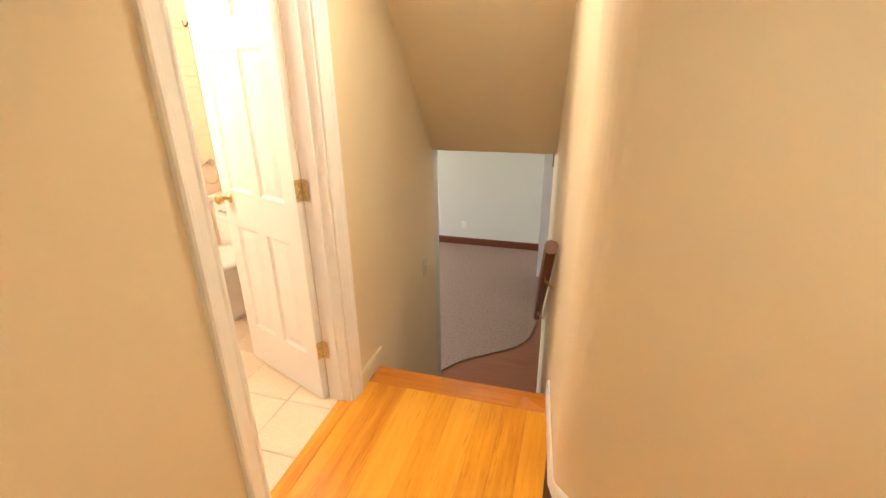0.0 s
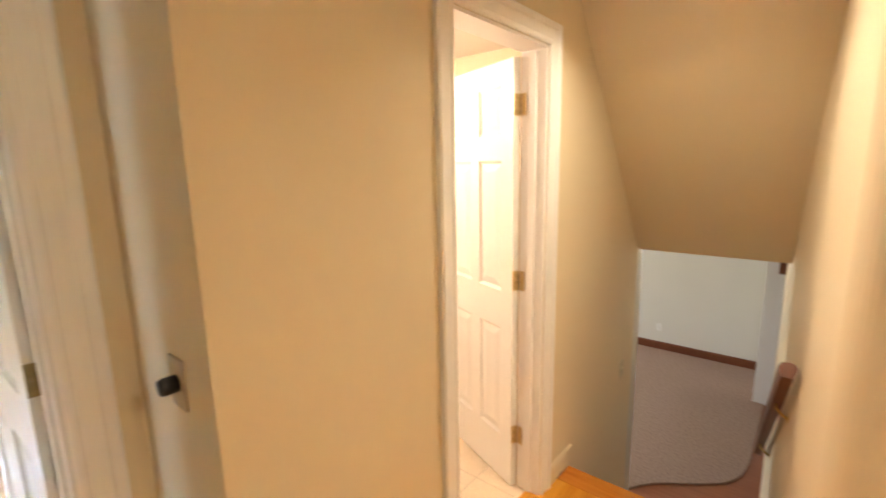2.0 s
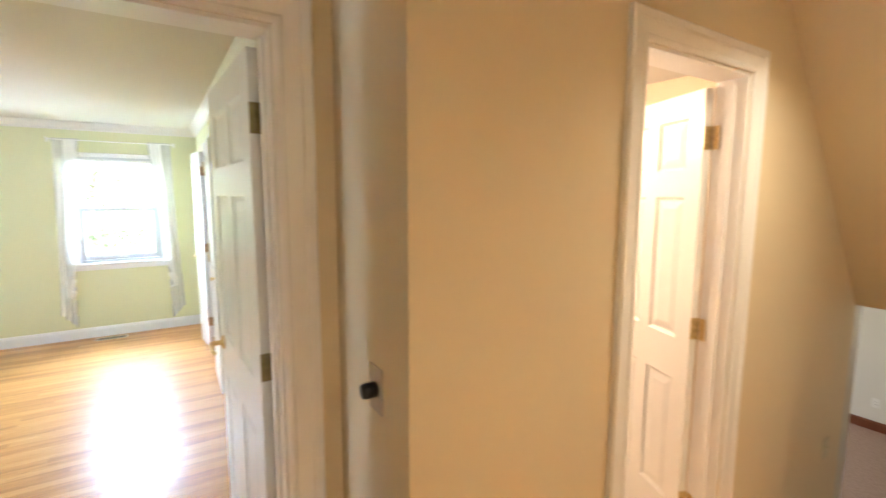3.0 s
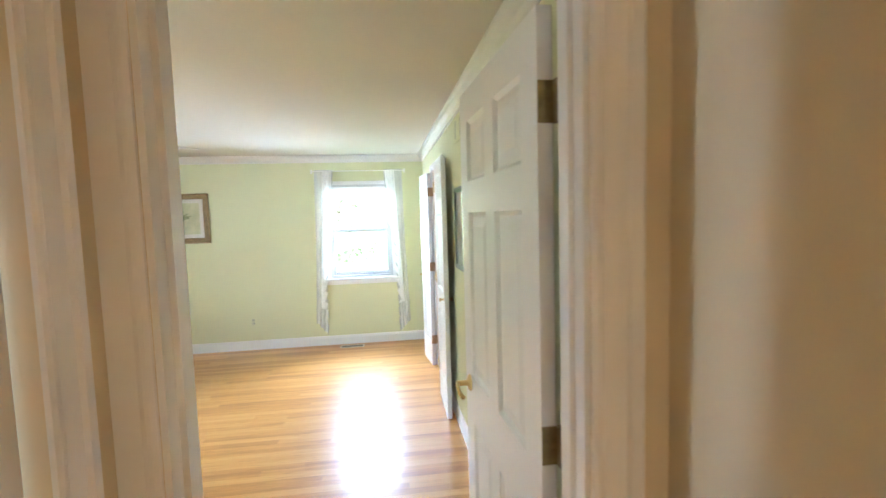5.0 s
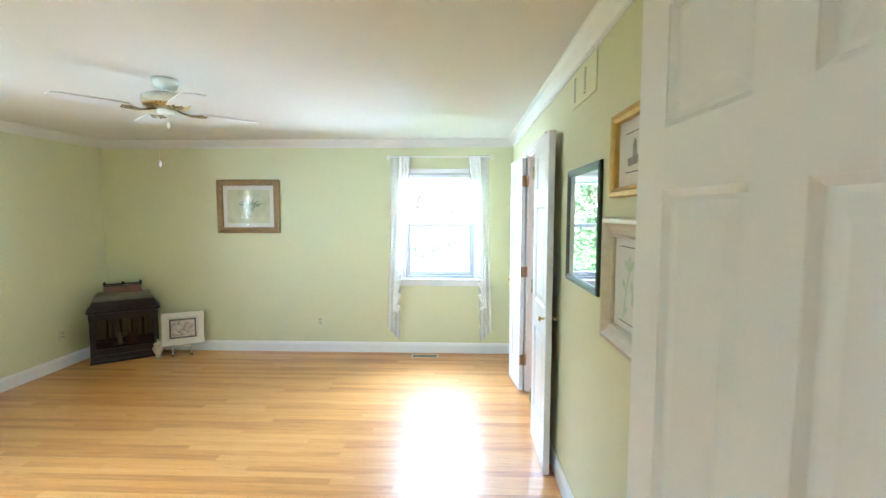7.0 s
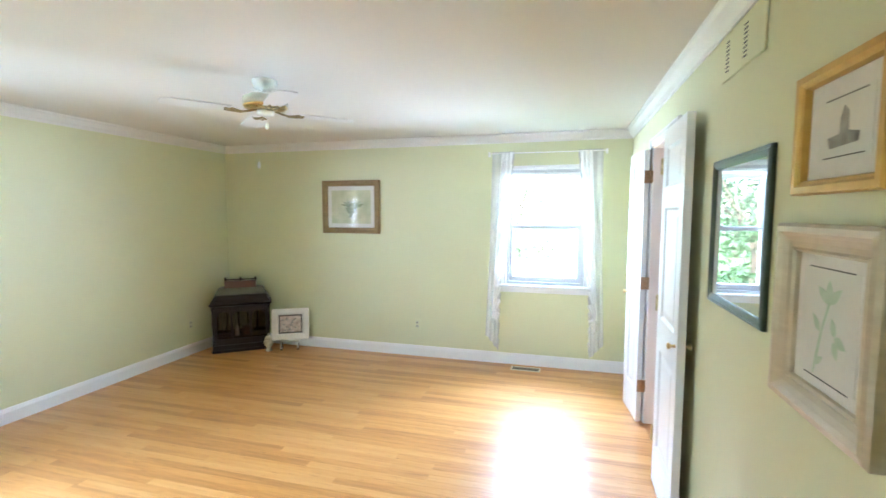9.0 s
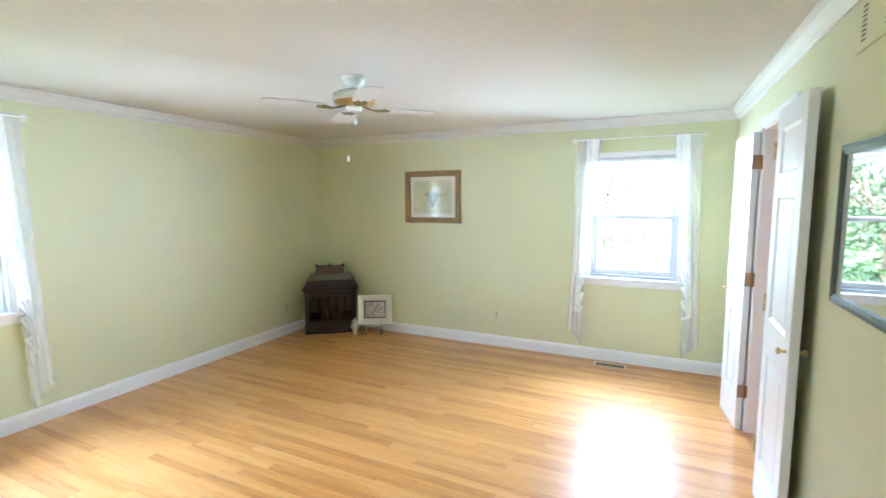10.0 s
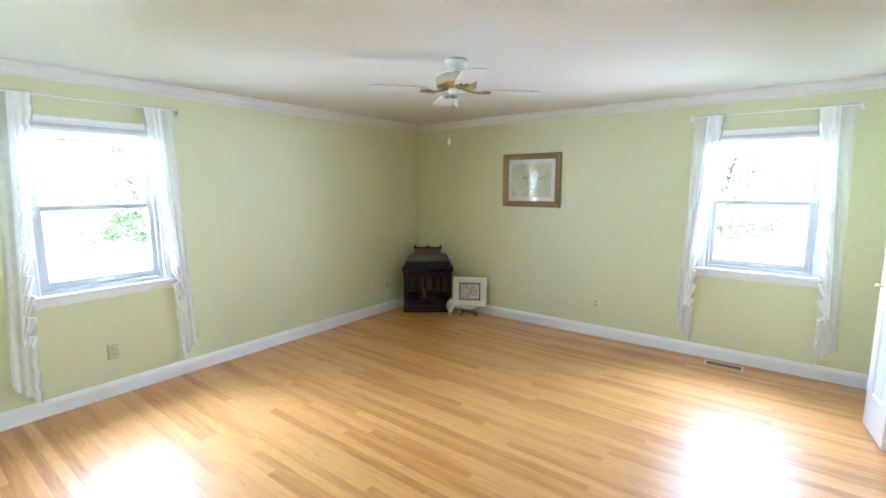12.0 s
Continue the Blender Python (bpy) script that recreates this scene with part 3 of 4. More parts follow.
panel_door("door_1", "white six-panel door standing open with a brass lever", 0.755, 2.01, pose(4.718, 4.374, 0, 0, 0, 182.5))
panel_door("door_2", "white six-panel bathroom door standing half open", 0.60, 2.0, pose(5.206, 5.946, 0, 0, 0, 158.8), hinge=AGEDBRASS, handle="knob")
panel_door("closet_door", "white panelled closet door folded back along the wall", 0.38, 2.0, pose(1.066, 4.506, 0, 0, 0, 186.7), columns=1, hinge=COPPERY, handle="small")
panel_door("closet_door", "white panelled closet door opened back along the wall", 0.52, 2.0, pose(1.815, 4.455, 0, 0, 0, -1.0), columns=1, hinge=AGEDBRASS, handle="small")
panel_door("door_3", "white six-panel door, closed", 0.70, 2.01, pose(5.036, 3.49, 0), handle="knob")

# ---- windows ----


def window(name, m):
    """A double-hung window in its opening: x along the wall, y into the room."""
    win = thing(name, "white vinyl double-hung window with a moulded sill", "window", m, kind="structure")

    def ring(bm, x0, x1, z0, z1, w, y0, y1, bottom=None):
        b = bottom or w
        box(bm, x0, x0 + w, y0, y1, z0, z1)
        box(bm, x1 - w, x1, y0, y1, z0, z1)
        box(bm, x0 + w, x1 - w, y0, y1, z0, z0 + b)
        box(bm, x0 + w, x1 - w, y0, y1, z1 - w, z1)
        return bm

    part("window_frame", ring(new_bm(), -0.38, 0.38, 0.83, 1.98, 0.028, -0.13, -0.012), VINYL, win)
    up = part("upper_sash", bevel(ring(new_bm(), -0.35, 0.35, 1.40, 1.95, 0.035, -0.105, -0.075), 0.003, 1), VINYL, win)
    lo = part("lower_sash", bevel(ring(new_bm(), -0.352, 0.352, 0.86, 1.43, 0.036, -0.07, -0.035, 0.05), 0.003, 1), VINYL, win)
    for par, z0, z1, y in ((up, 1.435, 1.915, -0.09), (lo, 0.91, 1.394, -0.052)):
        p = part("pane", box(new_bm(), -0.316, 0.316, y - 0.002, y + 0.002, z0, z1), GLASS, par)
        p.visible_shadow = False
    bm = box(new_bm(), -0.055, 0.055, -0.036, -0.02, 0.872, 0.882)
    box(bm, -0.05, 0.05, -0.024, -0.018, 0.882, 0.892)
    part("lift_handle", bevel(bm, 0.002, 1), PLATEW, lo)
    bm = box(new_bm(), -0.02, 0.02, -0.05, -0.03, 1.43, 1.442)
    part("sash_lock", bevel(bm, 0.003, 1), PLATEW, lo)
    bm = new_bm()
    prof = [(w * 1.0, d) for w, d in CASING]
    for s in (-1, 1):
        sweep(bm, [[(s * (0.375 + w), d, 0.83) for w, d in prof], [(s * (0.375 + w), d, 1.975 + w * 0.6) for w, d in prof]])
    sweep(bm, [[(-0.375 - w, d, 1.975 + w * 0.6) for w, d in prof], [(0.375 + w, d, 1.975 + w * 0.6) for w, d in prof]])
    part("casing", bm, WHITE, win)
    part("window_sill", bevel(box(new_bm(), -0.465, 0.465, -0.03, 0.05, 0.806, 0.83), 0.006, 3), WHITE, win)
    part("apron", bevel(box(new_bm(), -0.44, 0.44, 0.001, 0.016, 0.75, 0.805), 0.004, 2), WHITE, win)
    return win


MW, MS = pose(0, 3.74, 0, 0, 0, -90), pose(3.51, 0, 0)
w1 = window("window_1", MW)
w2 = copy_thing(w1, MS)
w2.name = "window_2"


def blind(m):
    b = thing("window_blind", "pale grey slatted blind drawn up under the window head", "blind", m, "window blinds")
    part("headrail", bevel(box(new_bm(), -0.345, 0.345, -0.034, -0.004, 1.925, 1.95), 0.003, 1), WHITE, b)
    for k in range(4):
        part("slat", bevel(box(new_bm(), -0.34, 0.34, -0.032, -0.006, 1.882 + 0.0105 * k, 1.8885 + 0.0105 * k), 0.001, 1), WHITE, b)
    part("bottom_rail", bevel(box(new_bm(), -0.34, 0.34, -0.032, -0.006, 1.862, 1.878), 0.003, 1), WHITE, b)
    return b


b1 = blind(MW)
copy_thing(b1, MS)


def curtain(m, s, seed):
    """A lace side panel with a ruffled cascade; s: which side of the window."""
    c = thing("curtain", "sheer white lace side curtain with a ruffled edge", "curtain", m, "lace curtains")
    r = random.Random(seed)
    ph = [r.uniform(0, 6.28) for _ in range(6)]

    def lerp(z, pts):
        for (za, a), (zb, b) in zip(pts, pts[1:]):
            if za >= z >= zb:
                return a + (b - a) * (za - z) / (za - zb)
        return pts[-1][1]

    def sheet(z_top, z_bot, outer, inner, jag, y0, amp, folds, slant, nu=30, nz=90):
        bm = new_bm()
        g = []
        for j in range(nz + 1):
            row = []
            z = z_top + (z_bot - z_top) * j / nz
            o, i = lerp(z, outer), lerp(z, inner)
            saw = ((z * 7.5 + ph[0]) % 1.0)
            i -= jag * saw * min(1, (z_top - z) * 2)
            for k in range(nu + 1):
                u = k / nu
                x = o + (i - o) * u
                y = y0 + amp * math.sin(folds * u * 6.28 + ph[1] + 0.5 * math.sin(3 * z + ph[2])) * (0.4 + 0.6 * min(1, (z_top - z) * 1.2)) + 0.006 * math.sin(5 * z + ph[3] + 4 * u)
                zz = z - slant * u * (j / nz) ** 2 + 0.008 * math.sin(20 * u + ph[4]) * (j / nz) ** 6
                row.append(bm.verts.new((s * x, y, zz)))
            g.append(row)
        for a, b in zip(g, g[1:]):
            for k in range(nu):
                bm.faces.new((a[k], a[k + 1], b[k + 1], b[k]))
        return bm

    out = [(2.155, 0.525), (1.2, 0.54), (0.0, 0.59)]
    inn = [(2.155, 0.30), (1.75, 0.345), (1.4, 0.40), (1.0, 0.43), (0.8, 0.435), (0.0, 0.455)]
    p = part("panel", sheet(2.155, 0.3 + r.uniform(-0.04, 0.04), out, inn, 0.015, 0.042, 0.006, 3, 0.16), LACE, c, smooth=True)
    out2 = [(2.15, 0.43), (1.3, 0.47), (0.5, 0.51)]
    inn2 = [(2.15, 0.315), (1.75, 0.365), (1.4, 0.415), (1.0, 0.445), (0.7, 0.465), (0.5, 0.48)]
    part("ruffle", sheet(2.145, 0.52 + r.uniform(-0.05, 0.05), out2, inn2, 0.05, 0.062, 0.009, 3, 0.03), RUFFLE, c, smooth=True)
    return c


def rod(m):
    d = thing("curtain_rod", "thin white metal curtain rod above the window", "curtain rod", m, "curtain rods")
    part("rod", tube(new_bm(), [(-0.56, 0.002, 2.138), (-0.56, 0.045, 2.138), (-0.54, 0.056, 2.138), (0.54, 0.056, 2.138), (0.56, 0.045, 2.138), (0.56, 0.002, 2.138)], 0.006, 10), WHITE, d, smooth=True)
    for s in (-1, 1):
        part("bracket", bevel(box(new_bm(), s * 0.56 - 0.012, s * 0.56 + 0.012, 0.0005, 0.008, 2.113, 2.163), 0.002, 1), WHITE, d)
    return d


for k, m in enumerate((MW, MS)):
    rod(m)
    curtain(m, -1, 11 + k)
    curtain(m, 1, 23 + k)

# ---- pictures and mirror ----
GOLD = material("gold_leaf_frame", (0.62, 0.40, 0.11), 0.38, 0.7, alt=(0.42, 0.25, 0.06), scale=25, bump=0.2)
BRONZE = material("brown_gold_frame", (0.34, 0.235, 0.115), 0.42, 0.3, alt=(0.20, 0.13, 0.06), scale=22, bump=0.3)
SILVER = material("champagne_frame", (0.60, 0.52, 0.39), 0.36, 0.4, alt=(0.46, 0.39, 0.28), scale=18, stretch=(1, 1, 3), bump=0.15)
DARKGREEN = material("dark_green_frame", (0.05, 0.07, 0.05), 0.3, 0.3, alt=(0.03, 0.04, 0.03), scale=20)
MAT = material("mat_board", (0.78, 0.76, 0.72), 0.9, scale=60, bump=0.1)
PAPER = material("print_paper", (0.66, 0.65, 0.48), 0.9, alt=(0.52, 0.55, 0.36), scale=9, amount=1.0)
PAPERW = material("pale_print_paper", (0.74, 0.74, 0.69), 0.9, alt=(0.68, 0.69, 0.64), scale=12)
INK = material("grey_ink", (0.22, 0.23, 0.22), 0.9, alt=(0.42, 0.43, 0.42), scale=30, amount=1.0)
INKLINE = material("dark_ink_line", (0.12, 0.12, 0.12), 0.9)
URNINK = material("green_grey_ink", (0.2, 0.24, 0.13), 0.9, alt=(0.36, 0.4, 0.26), scale=40, amount=1.0)
LEAFINK = material("pale_green_ink", (0.47, 0.6, 0.45), 0.9, alt=(0.6, 0.68, 0.56), scale=30, amount=1.0)
MIRRORM = material("mirror_silver", (0.62, 0.65, 0.64), 0.01, 1.0, scale=2, bump=0)
MIRRORM.node_tree.nodes["Principled BSDF"].inputs["Roughness"].default_value = 0.0
for l in list(MIRRORM.node_tree.links):
    if l.to_socket.name == "Roughness":
        MIRRORM.node_tree.links.remove(l)


def rect_sweep(bm, w, h, profile):
    """A mitred frame round a w x h rectangle centred at the origin, in the xz plane, looking to -y; profile (inset, depth)."""
    rings = []
    for sx, sz in ((-1, -1), (1, -1), (1, 1), (-1, 1)):
        rings.append([bm.verts.new((sx * (w / 2 - i), -d, sz * (h / 2 - i))) for i, d in profile])
    n = len(profile)
    for a in range(4):
        r0, r1 = rings[a], rings[(a + 1) % 4]
        for k in range(n):
            bm.faces.new((r0[k], r0[(k + 1) % n], r1[(k + 1) % n], r1[k]))
    return bm


def blob(bm, pts, y, thick=0.0006):
    """A flat inked shape on the paper."""
    a = [bm.verts.new((x, y, z)) for x, z in pts]
    b = [bm.verts.new((x, y - thick, z)) for x, z in pts]
    bm.faces.new(b)
    for k in range(len(pts)):
        bm.faces.new((a[k], a[(k + 1) % len(pts)], b[(k + 1) % len(pts)], b[k]))
    return bm


def leaf_pts(x, z, ln, wd, ang, n=7):
    left, right = [], []
    for k in range(n + 1):
        s = k / n
        hw = wd * math.sin(math.pi * s ** 0.8) * 0.5
        cx, cz = x + ln * s * math.cos(ang), z + ln * s * math.sin(ang)
        left.append((cx - hw * math.sin(ang), cz + hw * math.cos(ang)))
        right.append((cx + hw * math.sin(ang), cz - hw * math.cos(ang)))
    return left + right[::-1][1:-1]


def picture(name, label, w, h, m, frame_mat, profile, fw, mat_w, paper, category="picture", group=""):
    p = thing(name, label, category, m, group)
    part("frame", rect_sweep(new_bm(), w, h, profile), frame_mat, p)
    part("mat", box(new_bm(), -w / 2 + fw - 0.004, w / 2 - fw + 0.004, -0.006, -0.002, -h / 2 + fw - 0.004, h / 2 - fw + 0.004), MAT, p)
    a = fw + mat_w
    pr = part("print", box(new_bm(), -w / 2 + a, w / 2 - a, -0.0075, -0.006, -h / 2 + a, h / 2 - a), paper, p)
    g = part("pane", box(new_bm(), -w / 2 + fw - 0.004, w / 2 - fw + 0.004, -0.0125, -0.011, -h / 2 + fw - 0.004, h / 2 - fw + 0.004), PICGLASS, p)
    g.visible_shadow = False
    return p, pr


WIDE = [(0, 0), (0, 0.026), (0.006, 0.032), (0.018, 0.034), (0.03, 0.026), (0.044, 0.022), (0.056, 0.026), (0.062, 0.02), (0.064, 0.006), (0.064, 0)]
p, pr = picture("framed_print", "framed print of a plant in an urn, brown-gold frame", 0.69, 0.583, pose(0.001, 1.642, 1.615, 0, 0, 90), BRONZE, WIDE, 0.064, 0.045, PAPER)
bm = new_bm()
for k, (ang, ln) in enumerate(((2.9, 0.13), (2.6, 0.12), (2.2, 0.10), (1.6, 0.08), (1.1, 0.10), (0.6, 0.12), (0.25, 0.14), (3.05, 0.10), (0.05, 0.1))):
    blob(bm, leaf_pts(0.0 + 0.004 * k, 0.0, ln, 0.022, ang), -0.0077 - 0.00008 * k)
blob(bm, [(-0.07, -0.005), (0.07, -0.005), (0.06, -0.03), (0.045, -0.06), (0.018, -0.08), (0.015, -0.1), (0.035, -0.115), (-0.035, -0.115), (-0.015, -0.1), (-0.018, -0.08), (-0.045, -0.06), (-0.06, -0.03)], -0.0084)
part("drawing", bm, URNINK, pr)

GP = [(0, 0), (0, 0.024), (0.004, 0.03), (0.02, 0.03), (0.026, 0.024), (0.032, 0.022), (0.036, 0.012), (0.036, 0)]
p, pr = picture("framed_print", "small framed grey etching in a gold leaf frame", 0.355, 0.294, pose(3.376, NY - 0.001, 1.744), GOLD, GP, 0.036, 0.04, PAPERW)
bm = new_bm()
blob(bm, [(-0.05, -0.045), (0.055, -0.04), (0.06, -0.02), (0.02, -0.012), (0.018, 0.03), (0.0, 0.045), (-0.012, 0.02), (-0.014, -0.015), (-0.06, -0.02)], -0.0077)
part("drawing", bm, INK, pr)
for z in (0.064, -0.067):
    part("ruled_line", box(new_bm(), -0.075, 0.08, -0.0082, -0.0075, z, z + 0.003), INKLINE, pr)

SP = [(0, 0), (0, 0.03), (0.008, 0.038), (0.022, 0.04), (0.032, 0.03), (0.046, 0.022), (0.06, 0.018), (0.066, 0.022), (0.072, 0.016), (0.074, 0)]
p, pr = picture("framed_print", "framed botanical print of a green stem in a champagne frame", 0.43, 0.462, pose(3.369, NY - 0.001, 1.296), SILVER, SP, 0.074, 0.028, PAPERW)
bm = new_bm()
blob(bm, [(-0.055, -0.125), (-0.046, -0.125), (-0.02, -0.02), (0.005, 0.05), (-0.003, 0.052), (-0.03, -0.02)], -0.0077)
for k, (x, z, ln, wd, an) in enumerate(((0.0, 0.05, 0.07, 0.03, 2.5), (0.0, 0.05, 0.065, 0.035, 1.6), (0.0, 0.05, 0.075, 0.03, 0.7), (-0.03, -0.02, 0.06, 0.025, 2.3), (0.03, -0.02, 0.05, 0.028, 1.9), (0.03, -0.02, 0.055, 0.03, -0.4), (0.028, -0.03, 0.05, 0.028, -1.2), (-0.045, -0.1, 0.05, 0.022, 0.6))):
    blob(bm, leaf_pts(x, z, ln * 0.85, wd * 0.8, an), -0.0079 - 0.0001 * k)
part("drawing", bm, LEAFINK, pr)
for z in (0.128, -0.133):
    part("ruled_line", box(new_bm(), -0.09, 0.09, -0.0082, -0.0075, z, z + 0.003), INKLINE, pr)

mir = thing("wall_mirror", "rectangular wall mirror in a dark green moulded frame", "mirror", pose(2.766, NY - 0.001, 1.477))
MP = [(0, 0), (0, 0.013), (0.004, 0.016), (0.01, 0.0145), (0.014, 0.017), (0.023, 0.014), (0.03, 0.012), (0.035, 0.009), (0.035, 0)]
part("frame", rect_sweep(new_bm(), 0.541, 0.562, MP), DARKGREEN, mir)
part("mirror_glass", box(new_bm(), -0.236, 0.236, -0.008, -0.003, -0.246, 0.246), MIRRORM, mir, "silvered mirror glass")

# ---- corner: cabinet, leaning picture, jar ----
ang = math.degrees(math.atan2(0.482, -0.363))
mcab = pose(0.385, 0.467, 0, 0, 0, ang)
# local x along the front, local y towards the corner behind
cab = thing("display_cabinet", "dark wooden lantern-shaped display cabinet with glazed front", "cabinet", mcab)
CW, CD, CH = 0.285, 0.26, 0.515
DG = glass("smoked_glass", (0.62, 0.58, 0.55), 0.02, 0.02)
bm = box(new_bm(), -CW - 0.01, CW + 0.01, -0.008, CD + 0.008, 0.035, 0.085)
box(bm, -CW - 0.018, CW + 0.018, -0.014, CD + 0.014, 0.0, 0.035)
part("plinth", bevel(bm, 0.006, 2), DARKWOOD, cab)
CLEARG = glass("pale_cabinet_glass", (0.86, 0.86, 0.84), 0.02, 0.02)
part("back_rail", box(new_bm(), -CW + 0.03, CW - 0.03, CD - 0.014, CD - 0.002, CH - 0.05, CH), DARKWOOD, cab)
part("back_rail", box(new_bm(), -CW + 0.03, CW - 0.03, CD - 0.014, CD - 0.002, 0.085, 0.2), DARKWOOD, cab)
for x0 in (-0.17, -0.05, 0.05, 0.15):
    part("back_bar", box(new_bm(), x0, x0 + 0.022, CD - 0.014, CD - 0.002, 0.2, CH - 0.05), DARKWOOD, cab)
part("back_pane", box(new_bm(), -CW + 0.035, CW - 0.035, CD - 0.0105, CD - 0.0085, 0.2, CH - 0.05), CLEARG, cab)
for x0 in (-CW, CW - 0.035):
    for y0 in (0.0, CD - 0.035):
        part("post", bevel(box(new_bm(), x0, x0 + 0.035, y0, y0 + 0.0349, 0.085, CH), 0.005, 2), DARKWOOD, cab)
for x0 in (-0.11, 0.085):
    part("mullion", bevel(box(new_bm(), x0, x0 + 0.022, 0.004, 0.022, 0.085, CH), 0.003, 1), DARKWOOD, cab)
for z0, z1 in ((0.085, 0.15), (CH - 0.05, CH)):
    part("rail", bevel(box(new_bm(), -CW + 0.03, CW - 0.03, 0.003, 0.02, z0, z1), 0.003, 1), DARKWOOD, cab)
for x0, x1 in ((-CW + 0.035, -0.11), (-0.088, 0.085), (0.107, CW - 0.035)):
    g = part("pane", box(new_bm(), x0, x1, 0.011, 0.014, 0.15, CH - 0.05), DG, cab)
for x0 in (-CW + 0.004, CW - 0.012):
    part("side_panel", box(new_bm(), x0, x0 + 0.008, 0.03, CD - 0.03, 0.085, CH), DARKWOOD, cab)
for x0, x1 in ((-CW + 0.035, -0.11), (-0.088, 0.085), (0.107, CW - 0.035)):
    # arched heads of the glazed openings
    xc, hw = (x0 + x1) / 2, (x1 - x0) / 2
    top = [(x0, CH - 0.048), (x1, CH - 0.048)] + [(xc + hw * math.cos(a), CH - 0.13 + 0.07 * math.sin(a)) for a in [k * math.pi / 10 for k in range(11)]]
    bm = new_bm()
    sweep(bm, [[(x, 0.006, z) for x, z in top], [(x, 0.018, z) for x, z in top]])
    part("arched_head", bm, DARKWOOD, cab)
for x0 in (-CW - 0.012, CW - 0.012):
    part("corner_column", lathe(new_bm(), [(0.016, 0.085), (0.017, 0.1), (0.011, 0.115), (0.012, 0.3), (0.015, 0.33), (0.012, 0.36), (0.011, CH - 0.05), (0.017, CH - 0.03), (0.016, CH)], 12, (x0 + 0.012, -0.004)), DARKWOOD, cab, smooth=True)
part("shelf", box(new_bm(), -CW + 0.02, CW - 0.02, 0.03, CD - 0.015, 0.15, 0.165), DARKWOOD, cab)
bm = new_bm()
sections = [(0.006, CH), (0.028, CH + 0.014), (0.034, CH + 0.03), (0.016, CH + 0.042), (0.014, CH + 0.058), (-0.002, CH + 0.078), (-0.014, CH + 0.118), (-0.03, CH + 0.124)]
sweep(bm, [[(-CW - o, -o, z), (CW + o, -o, z), (CW + o, CD + o * 0.3, z), (-CW - o, CD + o * 0.3, z)] for o, z in sections])
part("cornice", bm, DARKWOOD, cab)
PEWTER = material("dull_metal_roof", (0.14, 0.13, 0.095), 0.5, 0.1, alt=(0.08, 0.075, 0.055), scale=14)
bm = new_bm()
roof = [(-0.028, CH + 0.122), (-0.03, CH + 0.142), (-0.04, CH + 0.164), (-0.06, CH + 0.182), (-0.086, CH + 0.193), (-0.11, CH + 0.197)]
sweep(bm, [[(-CW - o, -o, z), (CW + o, -o, z), (CW + o, CD + o * 0.3, z), (-CW - o, CD + o * 0.3, z)] for o, z in roof])
part("roof", bm, PEWTER, cab, "dull greyish hipped roof")
bm = bevel(box(new_bm(), -0.165, 0.165, 0.085, 0.185, CH + 0.18, CH + 0.268), 0.006, 2)
ridge = part("ridge_box", bm, material("dusty_red_wood", (0.10, 0.042, 0.03), 0.5, alt=(0.06, 0.026, 0.02), scale=9), cab, "red-brown wooden ridge box")
part("ridge_rail", tube(new_bm(), [(-0.17, 0.135, CH + 0.282), (0.17, 0.135, CH + 0.282)], 0.007, 8), DARKWOOD, ridge)
for x in (-0.155, 0.0, 0.155):
    part("finial", lathe(new_bm(), [(0.012, CH + 0.266), (0.008, CH + 0.276), (0.016, CH + 0.288), (0.01, CH + 0.302), (0.002, CH + 0.312)], 12, (x, 0.135)), DARKWOOD, ridge, smooth=True)

CERAMIC = material("cream_ceramic", (0.66, 0.6, 0.5), 0.25, alt=(0.5, 0.42, 0.33), scale=25, amount=0.8)
fig = solid("figurine", lathe(new_bm(), [(0.025, 0.166), (0.028, 0.176), (0.018, 0.2), (0.024, 0.235), (0.012, 0.26), (0.016, 0.275), (0.003, 0.288)], 14), CERAMIC, "small cream ceramic figurine inside the cabinet", "figurine", smooth=True, m=mcab @ pose(-0.05, 0.09, 0))
solid("keepsake_box", bevel(box(new_bm(), -0.05, 0.05, -0.04, 0.04, 0.166, 0.27), 0.006, 2), material("reddish_box", (0.16, 0.07, 0.05), 0.5, alt=(0.1, 0.045, 0.035)), "small reddish wooden box inside the cabinet", "box", m=mcab @ pose(0.06, 0.1, 0))

# the leaning picture stands on a low pale easel
PALEWOOD = material("pale_painted_wood", (0.66, 0.62, 0.55), 0.5, alt=(0.55, 0.5, 0.43), scale=14)
easel = thing("display_easel", "low dark and pale wooden easel under the leaning picture", "easel", pose(0.165, 0.93, 0, 0, 0, 119))
for x in (-0.09, 0.09):
    part("foot", bevel(box(new_bm(), x - 0.009, x + 0.009, -0.062, 0.085, 0.0, 0.018), 0.003, 1), DARKWOOD, easel)
    part("post", bevel(box(new_bm(), x - 0.008, x + 0.008, 0.012, 0.028, 0.018, 0.16), 0.003, 1), DARKWOOD, easel)
    part("hook", bevel(box(new_bm(), x - 0.008, x + 0.008, -0.058, -0.046, 0.018, 0.118), 0.003, 1), PALEWOOD, easel)
part("ledge", bevel(box(new_bm(), -0.105, 0.105, -0.046, 0.012, 0.088, 0.102), 0.003, 1), PALEWOOD, easel)
lean = thing("leaning_picture", "white framed picture leaning back on a low easel", "picture", pose(0.155, 0.938, 0.288, -7, 0, 119))
LP = [(0, 0), (0, 0.018), (0.006, 0.024), (0.05, 0.02), (0.064, 0.014), (0.068, 0.006), (0.068, 0)]
